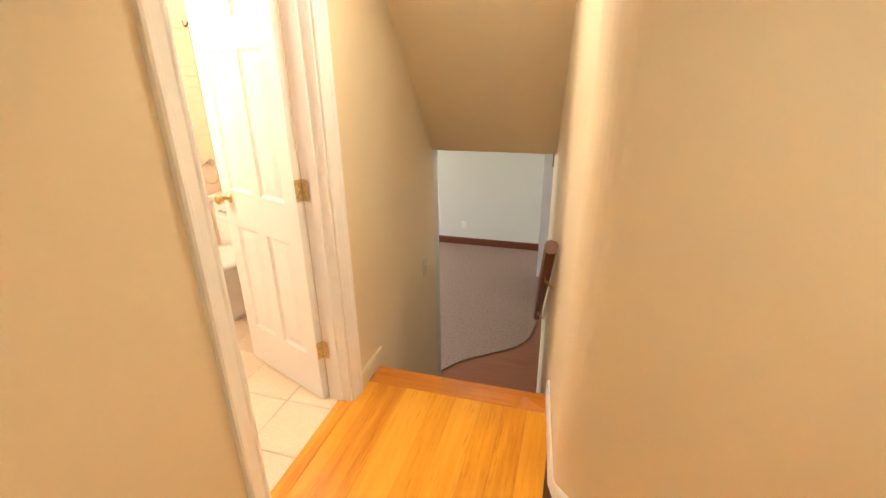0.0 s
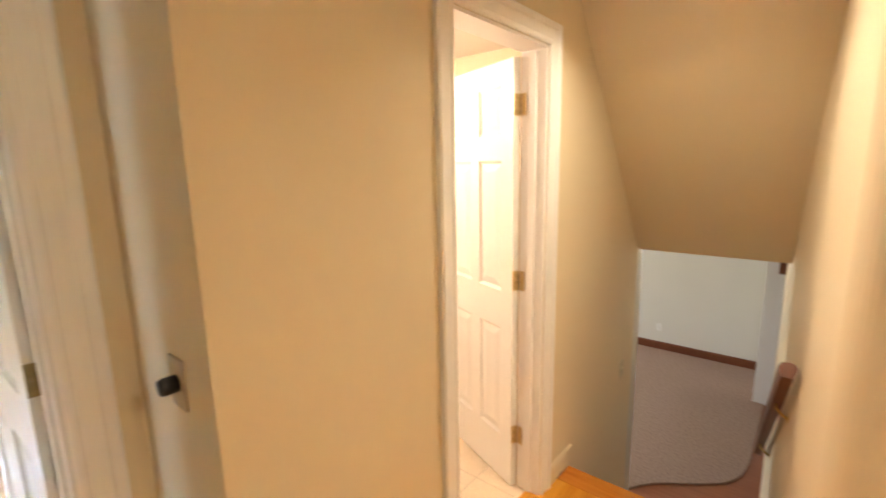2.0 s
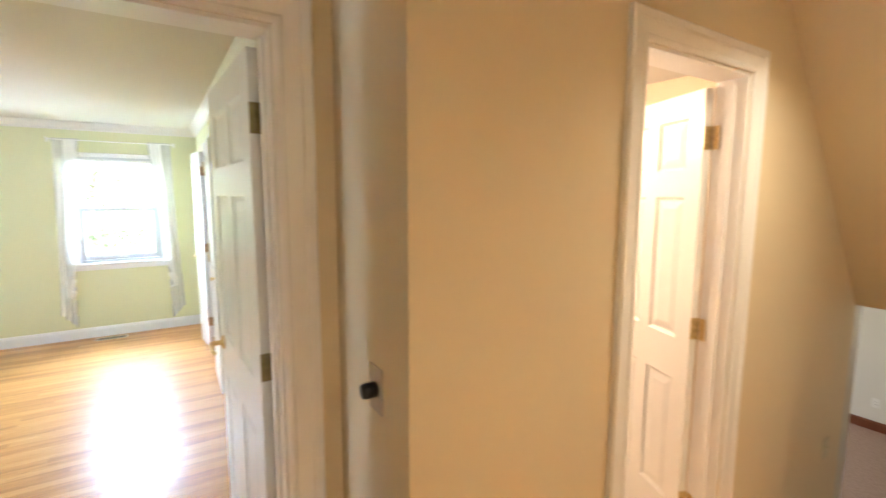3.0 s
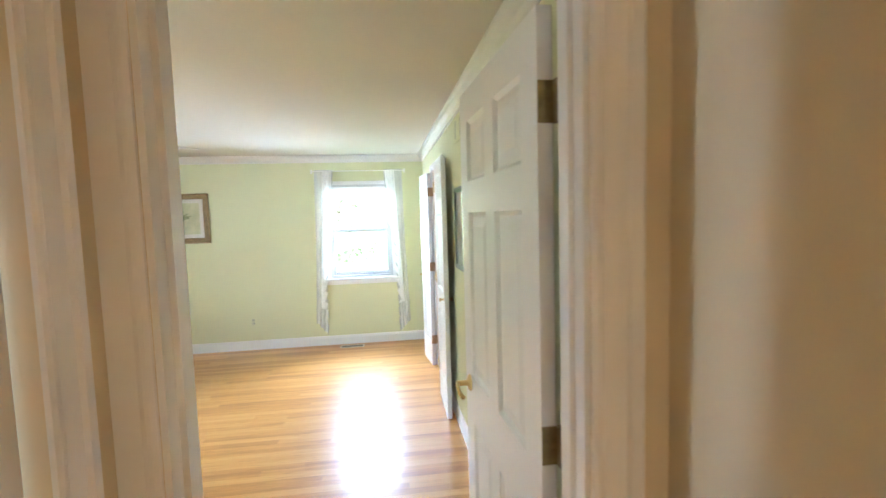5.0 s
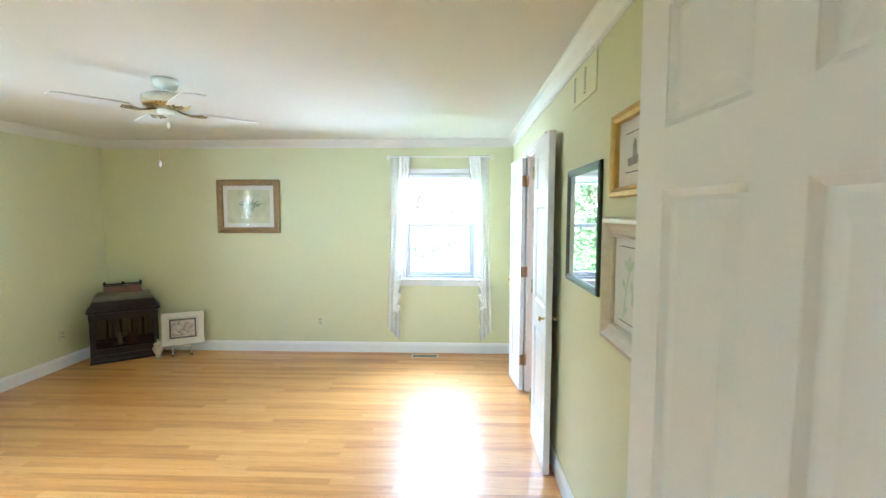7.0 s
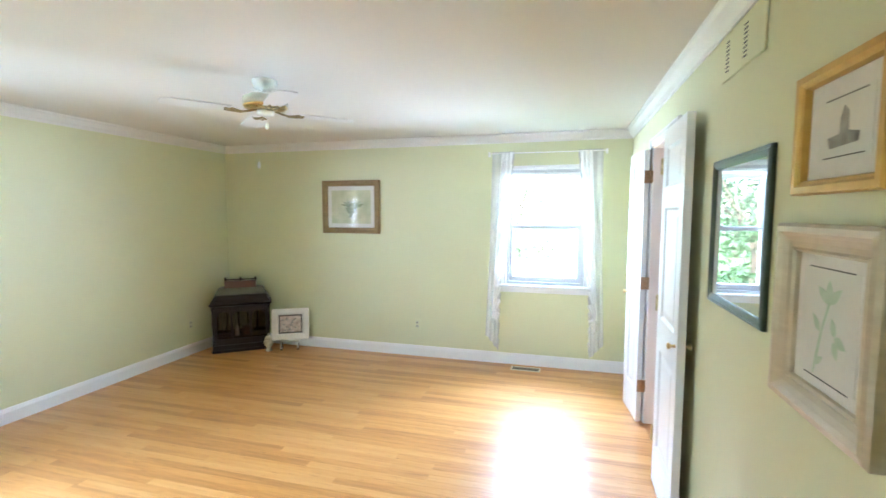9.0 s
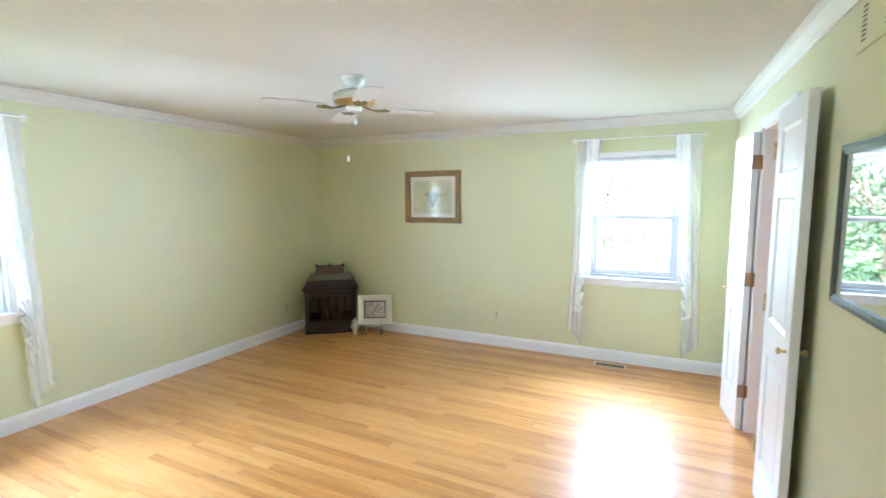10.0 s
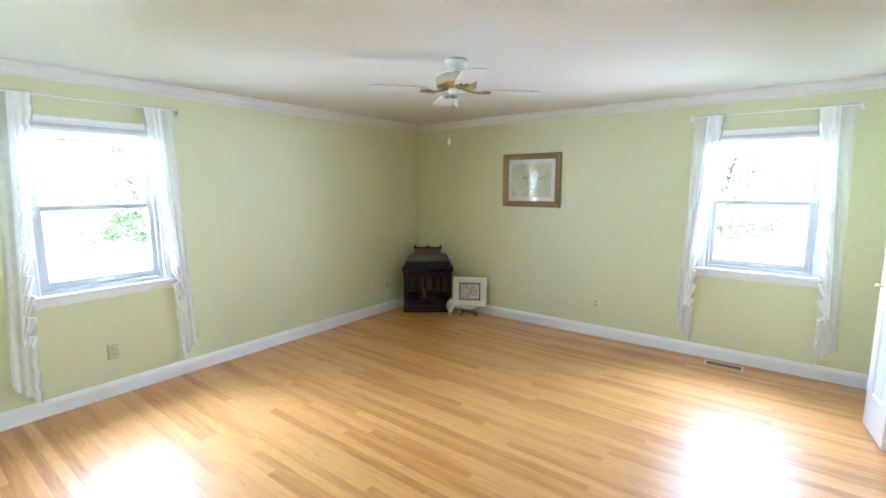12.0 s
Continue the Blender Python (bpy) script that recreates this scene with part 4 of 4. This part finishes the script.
part("frame", rect_sweep(new_bm(), 0.405, 0.352, LP), material("cream_white_frame", (0.78, 0.74, 0.68), 0.5, alt=(0.7, 0.66, 0.6), scale=15), lean)
part("backing", box(new_bm(), -0.14, 0.14, -0.004, 0.0, -0.12, 0.12), MAT, lean)
part("border", rect_sweep(new_bm(), 0.256, 0.209, [(0, 0.002), (0, 0.0065), (0.015, 0.0065), (0.015, 0.002)]), INKLINE, lean)
pr = part("print", box(new_bm(), -0.114, 0.114, -0.0055, -0.004, -0.091, 0.091), material("mixed_print", (0.7, 0.62, 0.58), 0.9, alt=(0.42, 0.33, 0.3), scale=22, amount=1.0), lean)
rl = random.Random(8)
for k in range(14):
    x, z = rl.uniform(-0.085, 0.085), rl.uniform(-0.075, 0.05)
    part("ink_mark", blob(new_bm(), leaf_pts(x, z, rl.uniform(0.02, 0.04), rl.uniform(0.012, 0.022), rl.uniform(0, 3.1)), -0.0057 - 0.00005 * k), INK, pr)

jar = thing("ginger_jar", "small cream lidded ceramic jar standing on the floor", "jar", pose(0.29, 0.742, 0))
body = part("body", lathe(new_bm(), [(0.036, 0), (0.04, 0.006), (0.034, 0.016), (0.024, 0.032), (0.034, 0.055), (0.05, 0.085), (0.053, 0.105), (0.044, 0.125), (0.036, 0.136)], 20), CERAMIC, jar, smooth=True)
part("lid", lathe(new_bm(), [(0.041, 0.136), (0.042, 0.142), (0.036, 0.158), (0.018, 0.172), (0.008, 0.18), (0.013, 0.192), (0.003, 0.204)], 20), CERAMIC, body, smooth=True)

# ---- ceiling fan ----
fan = thing("ceiling_fan", "white ceiling fan with ornate brass blade arms, at rest", "ceiling fan", pose(2.215, 2.205, 0, 0, 0, 47))
FANW = material("white_enamel", (0.78, 0.79, 0.74), 0.25, alt=(0.72, 0.73, 0.68), scale=6, bump=0)
FANBLADE = material("white_blade", (0.75, 0.735, 0.72), 0.5, scale=3, bump=0)
part("canopy", lathe(new_bm(), [(0.07, H - 0.001), (0.072, H - 0.02), (0.06, H - 0.05), (0.03, H - 0.06)], 28), FANW, fan, smooth=True)
part("rod", lathe(new_bm(), [(0.018, H - 0.06), (0.018, H - 0.085)], 14), FANW, fan)
part("motor", lathe(new_bm(), [(0.03, H - 0.085), (0.09, H - 0.088), (0.125, H - 0.105), (0.128, H - 0.14), (0.122, H - 0.15)], 36), FANW, fan, smooth=True)
part("band", lathe(new_bm(), [(0.122, H - 0.15), (0.126, H - 0.154), (0.122, H - 0.16), (0.085, H - 0.172), (0.06, H - 0.175)], 36), BRASS, fan, "brass ring under the motor", smooth=True)
housing = part("switch_housing", lathe(new_bm(), [(0.05, H - 0.175), (0.05, H - 0.195), (0.04, H - 0.205), (0.012, H - 0.208)], 28), FANW, fan, smooth=True)
for k in range(4):
    a = math.pi / 2 * k
    R = Matrix.Rotation(a, 4, "Z")
    bm = new_bm()
    z = H - 0.19
    tube(bm, [(0.07, 0, z + 0.018), (0.13, 0, z + 0.004), (0.19, 0, z - 0.004), (0.25, 0, z)], 0.006, 8)
    for s in (-1, 1):
        tube(bm, [(0.17, 0, z - 0.003), (0.20, s * 0.025, z - 0.006), (0.245, s * 0.04, z - 0.002), (0.285, s * 0.028, z), (0.295, s * 0.01, z)], 0.004, 8)
        tube(bm, [(0.245, s * 0.04, z - 0.002), (0.27, s * 0.055, z), (0.285, s * 0.05, z)], 0.0045, 6)
        tube(bm, [(0.25, 0, z - 0.001), (0.275, s * 0.012, z - 0.003), (0.30, s * 0.03, z - 0.002), (0.32, s * 0.034, z), (0.33, s * 0.024, z)], 0.0045, 6)
    bm.transform(R @ Matrix.Diagonal((0.68, 0.72, 1, 1)))
    arm = part("blade_arm", bm, OLDBRASS, fan, "ornate brass blade arm", True)
    bm = new_bm()
    outline = [(0.19, -0.05), (0.30, -0.062), (0.49, -0.066), (0.53, -0.054), (0.545, 0.0), (0.53, 0.054), (0.49, 0.066), (0.30, 0.062), (0.19, 0.05)]
    sweep(bm, [[(x, y, z + 0.004 + 0.06 * y) for x, y in outline], [(x, y, z + 0.011 + 0.06 * y) for x, y in outline]])
    bm.transform(R)
    part("blade", bm, FANBLADE, arm)
for x, y, ln in ((0.03, 0.0, 0.03), (-0.01, -0.045, 0.255)):
    bm = tube(new_bm(), [(x, y, H - 0.2), (x, y, H - 0.22 - ln)], 0.0006, 6)
    lathe(bm, [(0.002, H - 0.22 - ln), (0.009, H - 0.23 - ln), (0.01, H - 0.25 - ln), (0.003, H - 0.262 - ln)], 10, (x, y))
    part("pull_chain", bm, FANW, housing)

# ---- vents, outlets, switches ----
reg = thing("floor_register", "brass-coloured slotted floor heating register", "floor register", pose(0.135, 3.585, 0))
IRON = material("register_metal", (0.3, 0.22, 0.12), 0.4, 0.3, alt=(0.2, 0.14, 0.08), scale=20)
bm = box(new_bm(), -0.055, -0.042, -0.145, 0.145, 0.0, 0.006)
box(bm, 0.042, 0.055, -0.145, 0.145, 0.0, 0.006)
box(bm, -0.042, 0.042, -0.145, -0.13, 0.0, 0.006)
box(bm, -0.042, 0.042, 0.13, 0.145, 0.0, 0.006)
part("rim", bm, material("register_rim", (0.72, 0.62, 0.44), 0.35, 0.2, scale=10), reg)
part("well", box(new_bm(), -0.042, 0.042, -0.13, 0.13, 0.0003, 0.001), BLACK, reg)
for k in range(9):
    y = -0.12 + 0.03 * k
    bm = new_bm()
    tube(bm, [(-0.042, y, 0.004), (-0.015, y + 0.012, 0.004), (0.015, y - 0.012, 0.004), (0.042, y, 0.004)], 0.003, 6)
    part("slat", bm, IRON, reg)

vent = thing("wall_vent", "painted wall air vent with two columns of slots", "vent", pose(2.72, NY, 2.15))
part("cover", bevel(box(new_bm(), -0.20, 0.20, -0.008, -0.0005, -0.09, 0.085), 0.003, 1), GREEN, vent)
for x0 in (-0.16, 0.02):
    for k in range(8):
        z = -0.06 + 0.0155 * k
        part("slot", box(new_bm(), x0, x0 + 0.034, -0.0086, -0.0079, z, z + 0.0065), INKLINE, vent)


def outlet(m, mat, label, face=None):
    o = thing("outlet", label, "outlet", m, "wall outlets")
    part("plate", bevel(box(new_bm(), -0.037, 0.037, 0.0005, 0.006, -0.058, 0.058), 0.003, 2), mat, o)
    for z in (-0.02, 0.02):
        q = part("socket", bevel(box(new_bm(), -0.016, 0.016, 0.006, 0.0085, z - 0.014, z + 0.014), 0.003, 1), face or mat, o)
        bm = box(new_bm(), -0.008, -0.005, 0.0086, 0.009, z - 0.005, z + 0.007)
        box(bm, 0.005, 0.008, 0.0086, 0.009, z - 0.005, z + 0.007)
        part("slot", bm, BLACK, q)
    return o


outlet(pose(3.522, 0, 0.337), ALMOND, "almond plastic wall outlet on the green wall")
outlet(pose(0, 2.41, 0.345, 0, 0, -90), GREEN, "painted-over wall outlet on the green wall", PAINTED)
outlet(pose(0.62, 0, 0.33), GREEN, "painted-over wall outlet on the green wall", PAINTED)
outlet(pose(4.55, 11.449, LZ + 0.35, 0, 0, 180), PLATEW, "white plastic wall outlet in the lower room")

sw = thing("dimmer_switch", "wall dimmer with a metal plate and black knob", "light switch", pose(5.16, 4.54, 1.10))
plate = part("plate", bevel(box(new_bm(), -0.037, 0.037, -0.007, -0.0005, -0.06, 0.06), 0.003, 2), material("brushed_plate", (0.5, 0.45, 0.4), 0.35, 0.6, scale=30), sw)
part("knob", lathe(new_bm(), [(0.02, -0.007), (0.02, -0.034), (0.017, -0.042), (0.004, -0.043)], 20, (0, 0), "y"), BLACK, plate, smooth=True)
lsw = thing("light_switch", "almond plastic light switch on the stair wall", "light switch", pose(BX, 7.09, 0.225, 0, 0, 90))
plate = part("plate", bevel(box(new_bm(), -0.037, 0.037, -0.006, -0.0005, -0.058, 0.058), 0.003, 2), ALMOND, lsw)
part("toggle", bevel(box(new_bm(), -0.005, 0.005, -0.016, -0.006, -0.004, 0.012), 0.002, 1), ALMOND, plate)

# ---- handrail ----
rail = thing("handrail", "red-brown wooden handrail on brass brackets along the stair wall", "handrail")
RA, RB = Vector((6.198, 6.30, 0.755)), Vector((6.09, 7.50, -0.28))
bm = new_bm()
d = (RB - RA).normalized()
side = Vector((1, 0, 0))
upv = side.cross(d).normalized()
if upv.z < 0:
    upv = -upv
prof = [(-0.02, -0.03), (0.02, -0.03), (0.026, -0.01), (0.03, 0.012), (0.022, 0.028), (0.0, 0.034), (-0.022, 0.028), (-0.03, 0.012), (-0.026, -0.01)]
sweep(bm, [[tuple(p + side * a + upv * b) for a, b in prof] for p in (RA, RB)])
bar = part("rail", bm, REDWOOD, rail)
for f in (0.24, 0.8):
    p = RA + (RB - RA) * f
    q = Vector((6.302 - 0.085 * (p.y - 5.65), p.y, p.z - 0.09))
    bm = tube(new_bm(), [tuple(p - upv * 0.03), tuple(p - upv * 0.05), tuple((p + q) / 2 - Vector((0, 0, 0.035))), tuple(q)], 0.007, 8)
    lathe(bm, [(0.022, q.x - 0.001), (0.022, q.x - 0.006), (0.01, q.x - 0.01)], 14, (q.y, q.z), "x")
    part("bracket", bm, BRASS, bar, "brass rail bracket", True)

# dark wooden door head in the lower room
bm = bevel(box(new_bm(), 5.99, 6.3, 10.385, 10.42, 0.30, 1.0), 0.01, 2)
solid("lower_door_trim", bm, REDWOOD, "dark red-brown door trim in the lower room", "door trim", "structure")

# ---- bathroom ----
toilet = thing("toilet", "white porcelain toilet with the lid closed", "toilet", pose(4.17, 6.94, 0, 0, 0, 180))
bm = new_bm()


def oval(w, l, cy, z, n=28):
    return [(w * math.cos(2 * math.pi * k / n), cy + l * math.sin(2 * math.pi * k / n), z) for k in range(n)]


sweep(bm, [oval(0.11, 0.2, 0.36, 0.0), oval(0.10, 0.19, 0.36, 0.03), oval(0.09, 0.18, 0.38, 0.12), oval(0.13, 0.22, 0.42, 0.25), oval(0.175, 0.245, 0.45, 0.36), oval(0.18, 0.25, 0.45, 0.385)])
bowl = part("bowl", bm, PORCELAIN, toilet, smooth=True)
bm = new_bm()
sweep(bm, [oval(0.18, 0.24, 0.45, 0.386), oval(0.185, 0.245, 0.45, 0.395), oval(0.185, 0.245, 0.45, 0.41), oval(0.17, 0.23, 0.45, 0.425), oval(0.12, 0.17, 0.45, 0.43)])
part("seat_lid", bm, PORCELAIN, bowl, smooth=True)
tank = part("tank", bevel(box(new_bm(), -0.22, 0.22, 0.0, 0.19, 0.36, 0.70), 0.02, 3), PORCELAIN, toilet, smooth=True)
part("tank_lid", bevel(box(new_bm(), -0.235, 0.235, -0.005, 0.205, 0.70, 0.735), 0.01, 3), PORCELAIN, tank, smooth=True)
part("flush_lever", tube(new_bm(), [(0.15, 0.19, 0.64), (0.15, 0.21, 0.64), (0.09, 0.215, 0.635)], 0.006, 8), CHROME, tank, smooth=True)
ring = thing("towel_ring", "chrome towel ring on the bathroom wall", "towel ring", pose(3.84, 6.941, 0.92))
bm = lathe(new_bm(), [(0.025, 0), (0.025, -0.01), (0.01, -0.02), (0.01, -0.04)], 16, (0, 0), "y")
part("mount", bm, CHROME, ring, smooth=True)
bm = tube(new_bm(), [(0.07 * math.sin(a), -0.035, -0.075 + 0.07 * math.cos(a)) for a in [k * 2 * math.pi / 24 for k in range(25)]], 0.004, 8)
part("ring", bm, CHROME, ring, smooth=True)

hook = thing("robe_hook", "small dark metal robe hook on the bathroom wall", "hook", pose(3.90, 6.941, 1.78))
part("mount", lathe(new_bm(), [(0.022, 0), (0.022, -0.006), (0.009, -0.012), (0.008, -0.035)], 16, (0, 0), "y"), OLDBRASS, hook, smooth=True)
part("prong", tube(new_bm(), [(0, -0.03, 0), (0, -0.05, -0.02), (0, -0.065, -0.015), (0, -0.07, 0.01)], 0.006, 8), OLDBRASS, hook, smooth=True)
border = thing("tile_border", "narrow raised tile border round the bathroom wall", "tile border", kind="structure")
for z in (1.40, 1.475):
    part("strip", bevel(box(new_bm(), 3.62, BX - 0.13, 6.935, 6.9415, z, z + 0.012), 0.002, 1), WALLTILE, border)

# unseen fixtures added for the lamps: flush ceiling lights and a bathroom bulb bar
GLOBE = emitter("lit_globe", (1.0, 0.75, 0.45), 0.5)
g = thing("hall_light", "round lit flush light assumed on the hall ceiling, out of view", "ceiling light", pose(7.55, 4.4, H))
part("ring", lathe(new_bm(), [(0.15, -0.0005), (0.15, -0.02), (0.135, -0.026)], 28), BRASS, g, smooth=True)
b = part("lens", lathe(new_bm(), [(0.135, -0.026), (0.13, -0.04), (0.08, -0.056), (0.02, -0.058)], 28), GLOBE, g, smooth=True)
b.visible_shadow = False
# landing fixture made up to go with the added fill lamp
g = thing("landing_light", "small recessed ceiling light added above the landing, out of view", "ceiling light", pose(5.82, 5.88, H))
part("ring", lathe(new_bm(), [(0.07, -0.0005), (0.07, -0.012), (0.055, -0.016)], 28), WHITE, g, smooth=True)
b = part("lens", lathe(new_bm(), [(0.055, -0.016), (0.05, -0.022), (0.03, -0.026)], 28), GLOBE, g, smooth=True)
b.visible_shadow = False
# bulb bar made up to carry the bathroom lamp, out of view
g = thing("vanity_light", "lit brass light bar added on the bathroom wall, out of view", "wall light", pose(4.05, 5.33, 1.98))
part("backplate", bevel(box(new_bm(), -0.22, 0.22, 0.0005, 0.03, -0.05, 0.05), 0.006, 2), BRASS, g)
for x in (-0.14, 0.0, 0.14):
    b = part("bulb", lathe(new_bm(), [(0.015, 0.03), (0.02, 0.045), (0.045, 0.075), (0.048, 0.1), (0.03, 0.125), (0.005, 0.135)], 18, (x, 0), "y"), GLOBE, g, smooth=True)
    b.visible_shadow = False

# ---- outside ----
BARK = material("bark", (0.09, 0.065, 0.045), 0.9, alt=(0.05, 0.035, 0.025), scale=8, bump=0.8)
LEAF = material("leaves", (0.12, 0.16, 0.085), 0.6, alt=(0.095, 0.135, 0.07), scale=1.5, amount=1.0, bump=0)


def tree(m, seed, hgt):
    t = thing("tree", "leafy green broadleaf tree on the lawn", "tree", m, "trees on the lawn")
    r = random.Random(seed)
    bm = new_bm()
    for a, b, ra, rb in [((0, 0, 0), (0.1, 0, hgt * 0.45), 0.2, 0.13)] + [((0.1, 0, hgt * (0.25 + 0.05 * k)), (r.uniform(-1.8, 1.8), r.uniform(-1.8, 1.8), hgt * r.uniform(0.5, 0.85)), 0.08, 0.03) for k in range(6)]:
        a, b = Vector(a), Vector(b)
        d = (b - a).normalized()
        u = d.orthogonal().normalized()
        v = d.cross(u)
        sweep(bm, [[tuple(a + (b - a) * s + (ra + (rb - ra) * s) * (math.cos(q) * u + math.sin(q) * v)) for q in [k * math.pi / 4 for k in range(8)]] for s in (0, 0.4, 0.7, 1)])
    part("trunk", bm, BARK, t)
    vs, fs = [], []
    clumps = [(r.uniform(-2.0, 2.0), r.uniform(-2.0, 2.0), hgt * r.uniform(0.06, 0.97), r.uniform(0.5, 1.0)) for _ in range(42)]
    for cx, cy, cz, cr in clumps:
        for _ in range(75):
            v = Vector((r.gauss(0, 1), r.gauss(0, 1), r.gauss(0, 0.8))).normalized() * cr * r.uniform(0.4, 1.0)
            p = Vector((cx, cy, cz)) + v
            a1 = Vector((r.gauss(0, 1), r.gauss(0, 1), r.gauss(0, 1))).normalized()
            a2 = a1.orthogonal().normalized()
            s = r.uniform(0.07, 0.15)
            n0 = len(vs)
            vs += [tuple(p - a1 * s), tuple(p + a2 * s * 0.5), tuple(p + a1 * s), tuple(p - a2 * s * 0.5)]
            fs.append((n0, n0 + 1, n0 + 2, n0 + 3))
    me = bpy.data.meshes.new("crown")
    me.from_pydata(vs, [], fs)
    me.materials.append(LEAF)
    ob = new("crown", me)
    ob.parent = t
    return t


GZ = -1.42
t1 = tree(pose(2.0, -24.0, GZ), 1, 6.0)
t2 = tree(pose(-24, 9.0, GZ), 2, 7.0)
for k, (x, y, base) in enumerate(((6.8, -27.0, t2), (-5.5, -24.0, t1), (11.5, -25.0, t1), (4.5, -33.0, t2), (-22.0, 16.0, t1), (-27.0, 1.0, t2), (-30.0, -6.0, t1), (-10.0, -25.0, t2), (-13.0, -1.2, t1), (-15.5, -3.4, t2), (-17.0, 0.2, t1))):
    copy_thing(base, pose(x, y, GZ, 0, 0, 47 * k))

# ---- floors ----
solid("floor_bed", box(new_bm(), -0.16, 4.88, -0.16, NY + 0.12, -0.1, -0.014), SUBFLOOR, "dark subfloor under the oak strips", "floor", "structure")
floor = thing("floor", "honey oak strip floor with a glossy varnish", "floor", kind="structure")
rng = random.Random(5)
board_meshes = {}


def board_mesh(w, ln, gap=0.0004):
    bm = new_bm()
    z0, z1 = -0.014, 0.0
    lo = [bm.verts.new(p) for p in ((gap, gap, z0), (w - gap, gap, z0), (w - gap, ln - gap, z0), (gap, ln - gap, z0))]
    top = [bm.verts.new(p) for p in ((gap, gap, z1), (w - gap, gap, z1), (w - gap, ln - gap, z1), (gap, ln - gap, z1))]
    for k in range(4):
        bm.faces.new((lo[k], lo[(k + 1) % 4], top[(k + 1) % 4], top[k]))
    bm.faces.new(top)
    return bm


BW = 4.76 / 83
rest_v, rest_f, count = [], [], 0
cut = [round(0.5 + 0.13 * k, 2) for k in range(15)]
for i in range(83):
    x, y = i * BW, 0.0
    first = True
    while y < NY - 1e-6:
        ln = rng.choice(cut[:9]) if first else rng.choice(cut)
        first = False
        ln = min(ln, NY - y)
        if NY - y - ln < 0.2:
            ln = NY - y
        if x > 1.35 and y + ln > 0.9 and count < 300:
            key = round(ln, 3)
            if key not in board_meshes:
                board_meshes[key] = finish(board_mesh(BW, ln), "board", BOARD)
            ob = new("board", board_meshes[key])
            ob.location = (x, y, 0)
            ob.parent = floor
            count += 1
        else:
            bm = board_mesh(BW, ln)
            n0 = len(rest_v)
            bm.verts.ensure_lookup_table()
            bm.verts.index_update()
            rest_v += [(v.co.x + x, v.co.y + y, v.co.z) for v in bm.verts]
            rest_f += [[n0 + v.index for v in f.verts] for f in bm.faces]
            bm.free()
        y += ln
me = bpy.data.meshes.new("far_boards")
me.from_pydata(rest_v, [], rest_f)
me.materials.append(BOARDS)
ob = new("far_boards", me)
ob.parent = floor
tagged(ob, kind="stuff")

# hall: wider orange boards along the hall, a nosing board at the stair
hall = thing("hall_floor", "orange varnished pine board floor of the hall", "floor", kind="structure")
solid("hall_floor_bed", box(new_bm(), 4.88, 8.0, 3.435, 6.2, -0.1, -0.014), SUBFLOOR, "dark subfloor under the hall boards", "floor", "structure")
xs = [4.78]
while xs[-1] < 8.0:
    xs.append(xs[-1] + rng.choice((0.108, 0.127, 0.15)))
for a, b in zip(xs, xs[1:]):
    y1 = 6.11 if a > BX - 0.05 else NY
    if a > AX - 0.02:
        y1 = 5.60
    y = 3.555
    if a < 4.88:
        y, y1 = 3.632, 4.368
    while y < y1 - 1e-6:
        ln = rng.choice((0.9, 1.3, 1.7, 2.4))
        if y1 - y - ln < 0.35:
            ln = y1 - y
        ob = new("board", finish(board_mesh(b - a, ln), "board", PINE))
        ob.location = (a, y, 0.0)
        ob.parent = hall
        y += ln
part("threshold", bevel(box(new_bm(), 5.262, BX + 0.002, 5.333, 5.942, -0.012, 0.004), 0.003, 1), PINE, hall)
bm = box(new_bm(), BX + 0.016, AX + 0.02, 6.11, 6.245, -0.03, 0.001)
bevel(bm, 0.008, 3)
part("nosing", bm, NOSING, hall, "redder varnished nosing board")

# bathroom floor tiles
bt = thing("bathroom_floor", "beige glazed tile floor of the bathroom", "floor", kind="structure")
tm = finish(bevel(box(new_bm(), 0.002, 0.298, 0.002, 0.298, -0.01, 0.0), 0.002, 1), "tile", TILE)
for i in range(6):
    for j in range(7):
        ob = new("tile", tm)
        ob.location = (3.52 + 0.3 * i, 5.27 + 0.3 * j, 0)
        ob.parent = bt

# bathroom wall tiles
wt = {}
for wname, m0, n in (("wall_bathroom_west", pose(3.6, 5.33, 0, 0, 0, 90), 6), ("wall_bathroom_north", pose(3.6, 6.95, 0), 6)):
    par = bpy.data.objects[wname]
    wm = finish(bevel(box(new_bm(), 0.0015, 0.2685, -0.008, -0.0005, 0.0015, 0.2185), 0.0015, 1), "tile", WALLTILE)
    for i in range(n):
        for j in range(10):
            ob = new("tile", wm)
            ob.matrix_basis = m0 @ pose(0.27 * i, 0, 0.22 * j)
            ob.parent = par

# ground outside
solid("ground", box(new_bm(), -400, 400, -400, 400, -1.5, -1.42), material("lawn", (0.09, 0.17, 0.035), 0.9, alt=(0.05, 0.11, 0.02), scale=0.6, fine=40, bump=0.6, amount=1.0), "green mown lawn", "lawn", "structure")
